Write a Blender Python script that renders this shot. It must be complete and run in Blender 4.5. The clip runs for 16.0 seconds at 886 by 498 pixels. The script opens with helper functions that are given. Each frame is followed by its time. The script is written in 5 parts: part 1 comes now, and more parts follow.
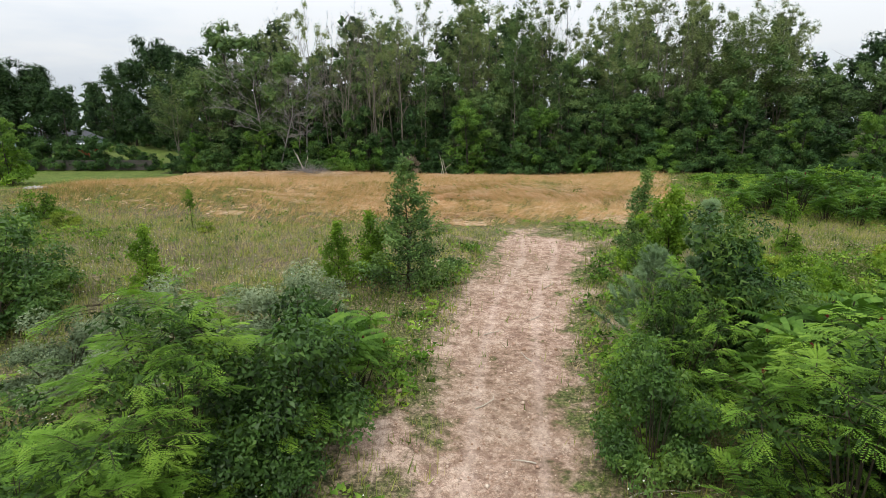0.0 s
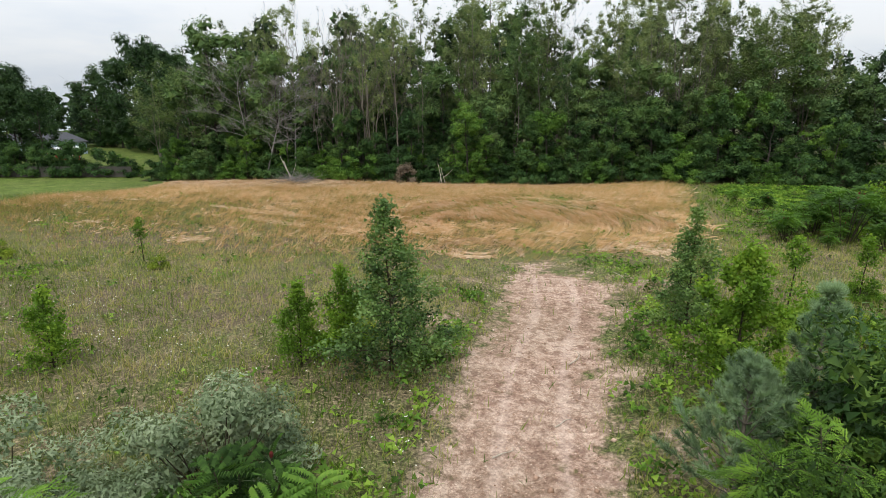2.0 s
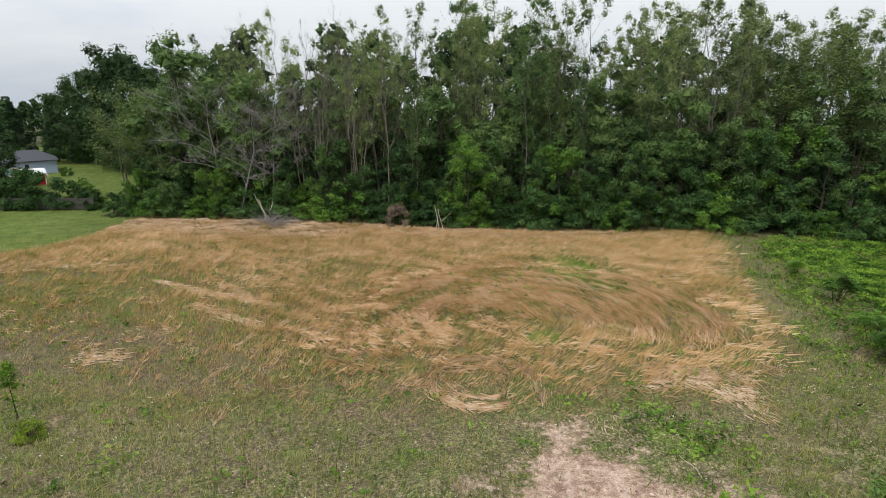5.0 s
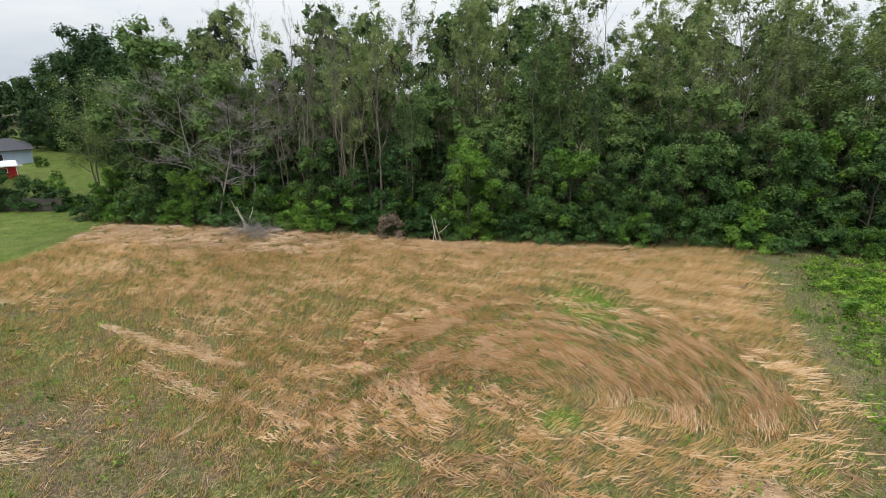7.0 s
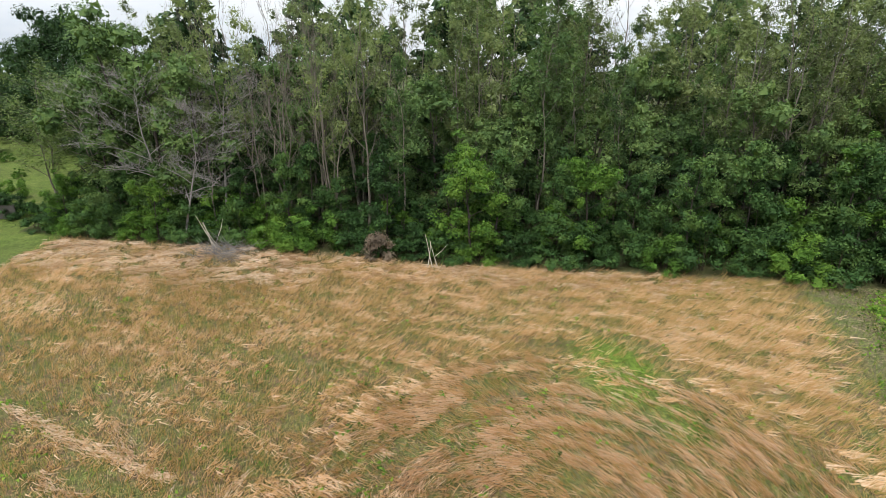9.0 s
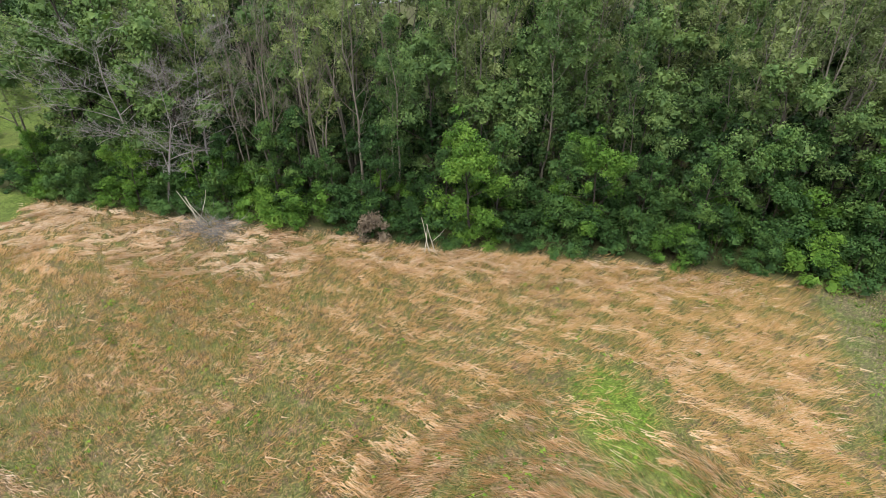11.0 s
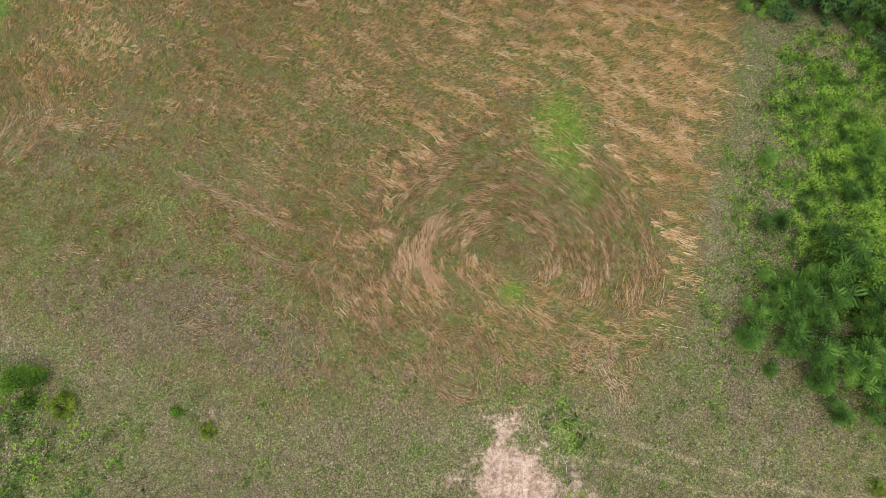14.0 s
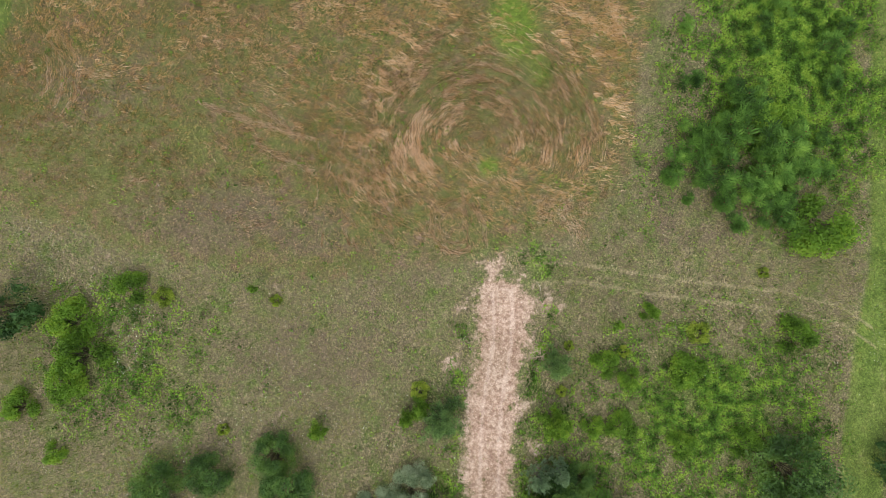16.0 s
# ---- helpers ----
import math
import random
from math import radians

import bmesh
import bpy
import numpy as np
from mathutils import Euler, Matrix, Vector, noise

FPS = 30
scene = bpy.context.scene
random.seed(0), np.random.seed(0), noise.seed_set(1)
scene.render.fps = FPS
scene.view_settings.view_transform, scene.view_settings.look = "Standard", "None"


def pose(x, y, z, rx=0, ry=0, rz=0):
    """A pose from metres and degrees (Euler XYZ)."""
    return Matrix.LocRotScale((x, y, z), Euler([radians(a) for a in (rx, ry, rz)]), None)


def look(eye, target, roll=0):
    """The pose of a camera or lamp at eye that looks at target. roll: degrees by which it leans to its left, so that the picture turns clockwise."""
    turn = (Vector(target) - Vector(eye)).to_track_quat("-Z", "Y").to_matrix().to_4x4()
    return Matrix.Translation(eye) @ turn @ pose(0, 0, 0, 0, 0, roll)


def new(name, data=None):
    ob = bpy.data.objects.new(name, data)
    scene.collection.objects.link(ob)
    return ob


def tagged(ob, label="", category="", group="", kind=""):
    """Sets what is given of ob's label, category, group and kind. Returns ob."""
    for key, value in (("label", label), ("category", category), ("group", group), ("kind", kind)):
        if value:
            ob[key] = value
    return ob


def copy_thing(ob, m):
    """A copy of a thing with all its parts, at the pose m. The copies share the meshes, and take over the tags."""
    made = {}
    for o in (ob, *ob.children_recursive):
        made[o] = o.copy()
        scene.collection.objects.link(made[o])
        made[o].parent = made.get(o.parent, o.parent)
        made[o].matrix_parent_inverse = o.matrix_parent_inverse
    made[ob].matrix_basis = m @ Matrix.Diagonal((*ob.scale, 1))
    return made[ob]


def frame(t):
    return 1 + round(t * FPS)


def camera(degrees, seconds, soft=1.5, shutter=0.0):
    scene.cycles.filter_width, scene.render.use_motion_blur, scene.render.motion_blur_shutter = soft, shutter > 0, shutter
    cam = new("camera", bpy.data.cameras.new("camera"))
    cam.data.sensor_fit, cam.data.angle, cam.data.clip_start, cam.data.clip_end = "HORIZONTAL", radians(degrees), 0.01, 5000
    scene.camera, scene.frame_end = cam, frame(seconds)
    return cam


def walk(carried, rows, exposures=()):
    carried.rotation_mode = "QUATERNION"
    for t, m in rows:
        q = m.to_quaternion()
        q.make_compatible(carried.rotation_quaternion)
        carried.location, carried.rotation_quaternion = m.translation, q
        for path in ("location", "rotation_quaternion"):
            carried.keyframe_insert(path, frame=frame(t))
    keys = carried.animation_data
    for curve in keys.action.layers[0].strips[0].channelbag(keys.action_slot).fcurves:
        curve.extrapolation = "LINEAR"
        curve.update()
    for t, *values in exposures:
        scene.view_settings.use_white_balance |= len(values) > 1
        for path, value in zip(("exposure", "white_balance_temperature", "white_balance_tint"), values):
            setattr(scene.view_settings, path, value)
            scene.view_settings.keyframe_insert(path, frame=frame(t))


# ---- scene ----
# ---------- camera and its path: seconds, place, turn ----------
cam = camera(76.1, 16.0, soft=0.75)
ROWS = [
    (0.0, 0.00, 0.00, 9.00, 75.00, 0.00, 0.00),
    (0.5, 0.06, 1.49, 8.95, 74.93, 0.02, 0.00),
    (1.0, 0.12, 3.08, 9.06, 74.86, 0.04, 0.01),
    (1.5, 0.17, 4.73, 9.31, 74.79, 0.04, 0.01),
    (2.0, 0.22, 6.41, 9.74, 74.71, 0.06, -0.01),
    (2.5, 0.26, 8.12, 10.26, 74.65, 0.06, -0.01),
    (3.0, 0.32, 9.87, 10.86, 74.61, 0.07, -0.01),
    (3.5, 0.39, 11.70, 11.54, 74.56, 0.09, 0.00),
    (4.0, 0.45, 13.59, 12.28, 74.49, 0.09, 0.00),
    (4.5, 0.53, 15.48, 12.97, 74.45, 0.11, 0.02),
    (5.75, 0.72, 20.05, 14.40, 73.55, 0.12, 0.06),
    (7.0, 0.92, 24.62, 15.74, 71.69, 0.13, 0.11),
    (7.5, 1.00, 26.50, 16.35, 70.91, 0.15, 0.13),
    (8.0, 1.10, 28.65, 16.87, 70.14, 0.15, 0.15),
    (8.5, 1.21, 30.93, 17.05, 69.69, 0.17, 0.15),
    (8.7, 1.23, 31.88, 17.02, 69.63, 0.17, 0.15),
    (9.75, 1.33, 36.62, 18.25, 68.60, 0.17, 0.14),
    (10.8, 1.42, 39.30, 22.86, 60.12, 0.17, 0.10),
    (11.0, 1.43, 39.58, 24.10, 57.12, 0.17, 0.09),
    (11.5, 1.31, 39.73, 27.28, 49.86, 0.17, -0.05),
    (12.0, 1.21, 39.83, 30.41, 42.75, 0.17, -0.09),
    (12.5, 1.14, 39.88, 33.50, 35.65, 0.15, -0.12),
    (13.0, 1.11, 39.76, 36.56, 28.72, 0.14, -0.13),
    (13.5, 1.09, 39.61, 39.65, 21.66, 0.12, -0.13),
    (14.0, 1.06, 39.39, 42.75, 14.51, 0.11, -0.08),
    (14.5, 1.03, 39.26, 45.85, 7.48, 0.12, -0.03),
    (15.0, 0.95, 39.32, 48.92, 0.32, 0.08, -0.45),
    (15.5, 0.83, 39.31, 51.98, 0.28, 0.01, -3.35),
    (16.0, 0.85, 39.22, 55.06, 0.43, 0.09, -7.84),
]
walk(cam, [(t, pose(x, y, z, rx, ry, rz)) for t, x, y, z, rx, ry, rz in ROWS],
     exposures=((0.0, -0.2), (3.0, -0.27), (4.5, -0.34), (7.0, -0.17), (8.5, 0.0), (11.0, 0.27), (13.5, -0.08), (16.0, -0.22)))

# ---------- bright overcast sky and a veiled sun ----------
SUN_EL, SUN_AZ = 58.0, 205.0
world = bpy.data.worlds.new("sky")
scene.world = world
world.use_nodes = True
wt = world.node_tree
sky = wt.nodes.new("ShaderNodeTexSky")
sky.sky_type, sky.sun_disc = "NISHITA", False
sky.sun_elevation, sky.sun_rotation = radians(SUN_EL), radians(SUN_AZ)
dim = wt.nodes.new("ShaderNodeVectorMath")
dim.operation = "SCALE"
dim.inputs["Scale"].default_value = 0.10
wt.links.new(sky.outputs[0], dim.inputs[0])
tc = wt.nodes.new("ShaderNodeTexCoord")
mp = wt.nodes.new("ShaderNodeMapping")
mp.inputs["Scale"].default_value = (1.0, 1.0, 5.0)
wt.links.new(tc.outputs["Generated"], mp.inputs[0])
cn = wt.nodes.new("ShaderNodeTexNoise")
cn.inputs["Scale"].default_value, cn.inputs["Detail"].default_value, cn.inputs["Roughness"].default_value = 1.6, 6.0, 0.55
wt.links.new(mp.outputs[0], cn.inputs["Vector"])
cr = wt.nodes.new("ShaderNodeValToRGB")
cr.color_ramp.elements[0].position, cr.color_ramp.elements[0].color = 0.34, (0.66, 0.745, 0.86, 1)
cr.color_ramp.elements[1].position, cr.color_ramp.elements[1].color = 0.58, (0.90, 0.93, 0.965, 1)
wt.links.new(cn.outputs[0], cr.inputs[0])
mx = wt.nodes.new("ShaderNodeMix")
mx.data_type = "RGBA"
mx.inputs["Factor"].default_value = 0.92
wt.links.new(dim.outputs[0], mx.inputs["A"])
wt.links.new(cr.outputs[0], mx.inputs["B"])
bg = wt.nodes["Background"]
bg.inputs["Strength"].default_value = 1.0
# an overcast sky brightens evenly towards the zenith
up = wt.nodes.new("ShaderNodeSeparateXYZ")
wt.links.new(tc.outputs["Generated"], up.inputs[0])
lift = wt.nodes.new("ShaderNodeMapRange")
for key, v in (("From Min", 0.0), ("From Max", 1.0), ("To Min", 0.99), ("To Max", 2.9)):
    lift.inputs[key].default_value = v
wt.links.new(up.outputs["Z"], lift.inputs["Value"])
wt.links.new(lift.outputs[0], bg.inputs["Strength"])
wt.links.new(mx.outputs["Result"], bg.inputs["Color"])

sun_data = bpy.data.lights.new("sun", "SUN")
sun_data.energy, sun_data.angle, sun_data.color = 2.2, radians(14), (1.0, 0.955, 0.87)
sun = new("sun", sun_data)
sa, se = radians(SUN_AZ), radians(SUN_EL)
sun_way = Vector((math.sin(sa) * math.cos(se), math.cos(sa) * math.cos(se), math.sin(se)))
sun.matrix_world = look(sun_way * 200, (0, 0, 0))


# ---------- small tools ----------
def vnoise(x, y, size, seed):
    """Smooth noise from 0 to 1 with patches of that size in metres."""
    g = np.random.RandomState(seed).rand(128, 128)
    u, v = np.asarray(x) / size + 1000.0, np.asarray(y) / size + 1000.0
    i, j = np.floor(u).astype(int), np.floor(v).astype(int)
    a, b = u - i, v - j
    a, b = a * a * (3 - 2 * a), b * b * (3 - 2 * b)
    i0, i1, j0, j1 = i % 128, (i + 1) % 128, j % 128, (j + 1) % 128
    return (g[i0, j0] * (1 - a) + g[i1, j0] * a) * (1 - b) + (g[i0, j1] * (1 - a) + g[i1, j1] * a) * b


def fnoise(x, y, size, seed):
    return 0.6 * vnoise(x, y, size, seed) + 0.28 * vnoise(x, y, size / 2.3, seed + 1) + 0.12 * vnoise(x, y, size / 5.1, seed + 2)


def ramp01(a, b, v):
    u = np.clip((np.asarray(v, float) - a) / (b - a), 0, 1)
    return u * u * (3 - 2 * u)


def mesh_data(name, V, F, material, smooth=False, floats=None):
    """A mesh from vertices and faces that all have the same number of corners."""
    V, F = np.asarray(V, np.float32), np.asarray(F, np.int32)
    me = bpy.data.meshes.new(name)
    n, k = F.shape
    me.vertices.add(len(V))
    me.vertices.foreach_set("co", V.ravel())
    me.loops.add(n * k)
    me.loops.foreach_set("vertex_index", F.ravel())
    me.polygons.add(n)
    me.polygons.foreach_set("loop_start", np.arange(0, n * k, k, dtype=np.int32))
    me.update(calc_edges=True)
    if smooth:
        me.shade_smooth()
    for key, values in (floats or {}).items():
        at = me.attributes.new(key, "FLOAT", "POINT")
        at.data.foreach_set("value", np.asarray(values, np.float32))
    me.materials.append(material)
    me.validate()
    return me


def part(name, data, material, parent, label=""):
    """One mesh object, from a bmesh or mesh data, under a thing or a part."""
    if isinstance(data, bmesh.types.BMesh):
        me = bpy.data.meshes.new(name)
        data.to_mesh(me)
        data.free()
        me.materials.append(material)
        data = me
    ob = new(name, data)
    ob.parent = parent
    if label:
        ob["label"] = label
    return ob


def thing(name, label, category, at=(0, 0, 0), group="", kind=""):
    ob = new(name)
    ob.location = at
    ob.empty_display_size = 0.2
    return tagged(ob, label, category, group, kind)


def box(bm, x0, x1, y0, y1, z0, z1, bevel=0.0):
    made = bmesh.ops.create_cube(bm, size=1)["verts"]
    bmesh.ops.transform(bm, verts=made, matrix=Matrix.Translation(((x0 + x1) / 2, (y0 + y1) / 2, (z0 + z1) / 2)) @ Matrix.Diagonal((x1 - x0, y1 - y0, z1 - z0, 1)))
    if bevel:
        edges = list({e for v in made for e in v.link_edges})
        bmesh.ops.bevel(bm, geom=edges, offset=bevel, segments=2, affect="EDGES", profile=0.5)
    return bm


def boxes(*rows):
    bm = bmesh.new()
    for r in rows:
        box(bm, *r)
    return bm


# ---------- materials ----------
class Nodes:
    """Short hand for building a node material."""

    def __init__(self, name):
        self.m = bpy.data.materials.new(name)
        self.m.use_nodes = True
        self.t = self.m.node_tree
        self.bsdf = self.t.nodes["Principled BSDF"]
        self.out = self.t.nodes["Material Output"]

    def add(self, kind, **values):
        n = self.t.nodes.new(kind)
        for key, v in values.items():
            s = n.inputs[key.replace("_", " ")]
            self.put(s, v)
        return n

    def put(self, socket, v):
        if isinstance(v, bpy.types.NodeSocket):
            self.t.links.new(v, socket)
        else:
            socket.default_value = v

    def noise(self, scale, detail=3.0, rough=0.55, vec=None, out="Fac"):
        n = self.add("ShaderNodeTexNoise", Scale=scale, Detail=detail, Roughness=rough)
        if vec is not None:
            self.put(n.inputs["Vector"], vec)
        return n.outputs[out]

    def math(self, op, a, b=0.0, c=0.0):
        n = self.t.nodes.new("ShaderNodeMath")
        n.operation = op
        for s, v in zip(n.inputs, (a, b, c)):
            self.put(s, v)
        return n.outputs[0]

    def mix(self, f, a, b, blend="MIX"):
        n = self.t.nodes.new("ShaderNodeMix")
        n.data_type, n.blend_type = "RGBA", blend
        for key, v in (("Factor", f), ("A", a), ("B", b)):
            self.put(n.inputs[key], (*v, 1) if isinstance(v, tuple) and len(v) == 3 else v)
        return n.outputs["Result"]

    def ramp(self, f, stops):
        n = self.t.nodes.new("ShaderNodeValToRGB")
        e = n.color_ramp.elements
        while len(e) < len(stops):
            e.new(0.5)
        for el, (p, c) in zip(e, stops):
            el.position, el.color = p, (*c, 1)
        self.put(n.inputs[0], f)
        return n.outputs[0]

    def step(self, v, a, b):
        n = self.t.nodes.new("ShaderNodeMapRange")
        n.interpolation_type = "SMOOTHSTEP"
        for key, w in (("Value", v), ("From Min", a), ("From Max", b)):
            self.put(n.inputs[key], w)
        return n.outputs[0]

    def attr(self, name):
        n = self.t.nodes.new("ShaderNodeAttribute")
        n.attribute_name = name
        return n.outputs["Fac"]

    def coord(self, which="Object"):
        return self.t.nodes.new("ShaderNodeTexCoord").outputs[which]

    def bump(self, height, strength, distance):
        n = self.add("ShaderNodeBump", Strength=strength, Distance=distance, Height=height)
        self.put(self.bsdf.inputs["Normal"], n.outputs[0])

    def finish(self, color, rough=0.85, spec=0.25):
        self.put(self.bsdf.inputs["Base Color"], color)
        self.put(self.bsdf.inputs["Roughness"], rough)
        self.put(self.bsdf.inputs["Specular IOR Level"], spec)
        return self.m


def foliage(name, dark, mid, light, through_light=0.3, rough=0.6, spec=0.12, patch=0.7, leafwise=0.3, treewise=0.25):
    """Leaves: each its own shade, drifting over the crown in patches, thin enough to let light through."""
    k = Nodes(name)
    own = k.t.nodes.new("ShaderNodeNewGeometry").outputs["Random Per Island"]
    who = k.t.nodes.new("ShaderNodeObjectInfo").outputs["Random"]
    drift = k.noise(patch, 2.0, 0.5, k.coord())
    f = k.math("ADD", k.math("MULTIPLY", own, leafwise), k.math("MULTIPLY", k.step(drift, 0.32, 0.68), 1.0 - leafwise - treewise))
    f = k.math("ADD", f, k.math("MULTIPLY", who, treewise))
    col = k.ramp(f, ((0.1, tuple(0.5 * c for c in dark)), (0.5, mid), (0.92, light)))
    k.finish(col, rough, spec)
    tr = k.add("ShaderNodeBsdfTranslucent", Color=k.mix(1.0, col, (1.25, 1.3, 0.6), "MULTIPLY"))
    ms = k.t.nodes.new("ShaderNodeMixShader")
    ms.inputs[0].default_value = through_light
    k.t.links.new(k.bsdf.outputs[0], ms.inputs[1])
    k.t.links.new(tr.outputs[0], ms.inputs[2])
    k.t.links.new(ms.outputs[0], k.out.inputs["Surface"])
    return k.m


def bark(name, dark, light, scale=5.0):
    k = Nodes(name)
    mpn = k.add("ShaderNodeMapping", Vector=k.coord(), Scale=(1.0, 1.0, 0.18))
    n = k.noise(scale, 5.0, 0.65, mpn.outputs[0])
    big = k.noise(0.7, 2.0, 0.5, k.coord())
    col = k.ramp(k.math("ADD", k.math("MULTIPLY", n, 0.7), k.math("MULTIPLY", big, 0.3)), ((0.3, dark), (0.7, light)))
    k.bump(n, 0.7, 0.03)
    return k.finish(col, 0.9, 0.15)


def plain(name, color, rough=0.7, vary=0.15, scale=3.0, spec=0.3, bump=0.1, metal=0.0):
    k = Nodes(name)
    n = k.noise(scale, 5.0, 0.6, k.coord())
    fine = k.noise(scale * 9, 3.0, 0.6, k.coord())
    v = k.math("ADD", k.math("MULTIPLY", n, 0.7), k.math("MULTIPLY", fine, 0.3))
    a = tuple(c * (1 - vary) for c in color)
    b = tuple(min(1, c * (1 + vary)) for c in color)
    k.bump(fine, bump, 0.02)
    k.bsdf.inputs["Metallic"].default_value = metal
    return k.finish(k.ramp(v, ((0.3, a), (0.7, b))), rough, spec)


LEAF_LOCUST = foliage("locust_leaf", (0.06, 0.125, 0.016), (0.13, 0.245, 0.03), (0.23, 0.36, 0.05), 0.3, leafwise=0.15, treewise=0.15)
# inner leaves: the shade inside a bush is put into a darker leaf colour
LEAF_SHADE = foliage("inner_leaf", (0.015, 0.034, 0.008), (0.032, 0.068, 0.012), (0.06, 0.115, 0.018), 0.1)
LEAF_SUMAC = foliage("sumac_leaf", (0.03, 0.075, 0.014), (0.085, 0.175, 0.028), (0.19, 0.31, 0.05), 0.25, leafwise=0.2, treewise=0.4)
LEAF_DARK = foliage("dark_shrub_leaf", (0.024, 0.056, 0.011), (0.06, 0.125, 0.025), (0.15, 0.235, 0.045), 0.28, 0.45, 0.22)
LEAF_GLOSSY = foliage("glossy_shrub_leaf", (0.014, 0.036, 0.010), (0.032, 0.075, 0.016), (0.12, 0.19, 0.03), 0.22, 0.5, 0.15)
LEAF_SILVER = foliage("silver_shrub_leaf", (0.075, 0.11, 0.055), (0.15, 0.20, 0.105), (0.29, 0.34, 0.21), 0.2, 0.6)
LEAF_FRESH = foliage("fresh_shrub_leaf", (0.055, 0.115, 0.014), (0.125, 0.23, 0.026), (0.26, 0.37, 0.045), 0.4)
LEAF_YELLOW = foliage("yellowish_leaf", (0.09, 0.14, 0.015), (0.19, 0.26, 0.03), (0.33, 0.37, 0.05), 0.35)
LEAF_PEAR = foliage("sapling_leaf", (0.04, 0.085, 0.024), (0.10, 0.18, 0.048), (0.21, 0.30, 0.08), 0.25, 0.5, 0.2)
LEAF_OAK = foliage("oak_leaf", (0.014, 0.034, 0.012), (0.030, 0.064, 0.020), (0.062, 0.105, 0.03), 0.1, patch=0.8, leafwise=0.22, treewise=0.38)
LEAF_WOOD = foliage("woodland_leaf", (0.038, 0.075, 0.027), (0.085, 0.145, 0.046), (0.155, 0.22, 0.066), 0.15, patch=0.8, leafwise=0.22, treewise=0.38)
LEAF_PALE = foliage("pale_woodland_leaf", (0.08, 0.112, 0.046), (0.16, 0.205, 0.08), (0.25, 0.30, 0.115), 0.2, patch=0.8, leafwise=0.22, treewise=0.38)
LEAF_FEATHER = foliage("feathery_leaf", (0.05, 0.085, 0.024), (0.105, 0.155, 0.042), (0.18, 0.235, 0.065), 0.15, patch=0.6, leafwise=0.25, treewise=0.2)
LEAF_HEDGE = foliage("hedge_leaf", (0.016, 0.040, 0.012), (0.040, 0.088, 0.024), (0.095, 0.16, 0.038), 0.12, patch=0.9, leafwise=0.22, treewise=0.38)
LEAF_BRIGHT = foliage("bright_edge_leaf", (0.032, 0.075, 0.014), (0.075, 0.155, 0.024), (0.15, 0.25, 0.038), 0.2, patch=0.9, leafwise=0.22, treewise=0.38)
NEEDLE_PINE = foliage("pine_needle", (0.10, 0.16, 0.09), (0.19, 0.28, 0.16), (0.30, 0.40, 0.24), 0.3)
NEEDLE_DARK = foliage("spruce_needle", (0.010, 0.024, 0.012), (0.02, 0.044, 0.02), (0.04, 0.07, 0.03), 0.1)
DEAD_LEAF = foliage("withered_leaf", (0.09, 0.07, 0.05), (0.17, 0.13, 0.095), (0.25, 0.20, 0.145), 0.2)
BERRY = plain("sumac_seed_head", (0.10, 0.014, 0.01), 0.9)
BARK = bark("grey_brown_bark", (0.085, 0.072, 0.058), (0.24, 0.21, 0.17))
BARK_DARK = bark("dark_bark", (0.028, 0.024, 0.02), (0.085, 0.07, 0.058))
BARK_DEAD = bark("weathered_dead_wood", (0.13, 0.118, 0.108), (0.33, 0.305, 0.28))
BARK_PALE = bark("pale_stripped_wood", (0.30, 0.26, 0.20), (0.55, 0.49, 0.40))
STEM = bark("green_brown_stem", (0.03, 0.025, 0.016), (0.075, 0.06, 0.036))


# ---------- the lie of the land ----------
def ground_z(x, y):
    x, y = np.asarray(x, float), np.asarray(y, float)
    z = 0.7 * (1 - ramp01(22, 50, y)) - 1.7 * ramp01(56, 82, y) * (1 - 0.65 * ramp01(12, 30, x)) - 1.6 * ramp01(12, 50, -x) * ramp01(62, 98, y)
    z = z - 0.05 * np.maximum(0, np.hypot(x, y - 20) - 235)
    lane = np.abs(x - lane_mid(y)) - lane_half(y)
    z = z - 0.10 * ramp01(0.5, -0.8, lane) * ramp01(39, 35, y)
    for mx_, my_, r, h in ((0.4, 33.6, 1.3, 0.45), (11.0, 32.7, 1.5, 0.5), (8.6, 27.6, 1.2, 0.3)):
        z = z + h * np.exp(-((x - mx_) ** 2 + 1.6 * (y - my_) ** 2) / r ** 2)
    near = ramp01(130, 60, np.hypot(x, y - 40))
    return z + near * (0.16 * (fnoise(x, y, 7.0, 5) - 0.5) + 0.06 * (vnoise(x, y, 1.3, 8) - 0.5))


def lane_mid(y):
    return np.interp(y, (-20, 0, 10, 18, 24, 30, 34, 38), (-0.5, 0.7, 1.3, 2.3, 3.4, 5.3, 5.9, 5.6))


def lane_half(y):
    return np.interp(y, (-20, 10, 18, 24, 30, 34, 36, 38.5), (2.0, 2.0, 2.35, 2.45, 2.8, 3.1, 2.4, 0.7))


def lawn_edge(y):
    return np.interp(y, (20, 44, 55, 63, 68, 76, 90), (-68, -50.0, -45.5, -41.5, -38.5, -38.5, -40.0))


def wood_edge(x):
    return np.interp(x, (-60, -42, -31, -23, -15, -8, 0.5, 8, 14.5, 21, 26, 31.5, 38, 46, 60),
                     (97, 91.5, 87.5, 85, 83, 81.7, 79.2, 78.5, 77.3, 75.2, 73.2, 71.5, 69, 64, 58))


def tan_low(x):
    return np.interp(x, (-40, -35, -29, -21, -12, -3, 6, 15, 20, 22, 25.5, 29), (49, 46.5, 43.5, 41, 38.5, 38, 38.5, 40, 45, 54, 62, 74))


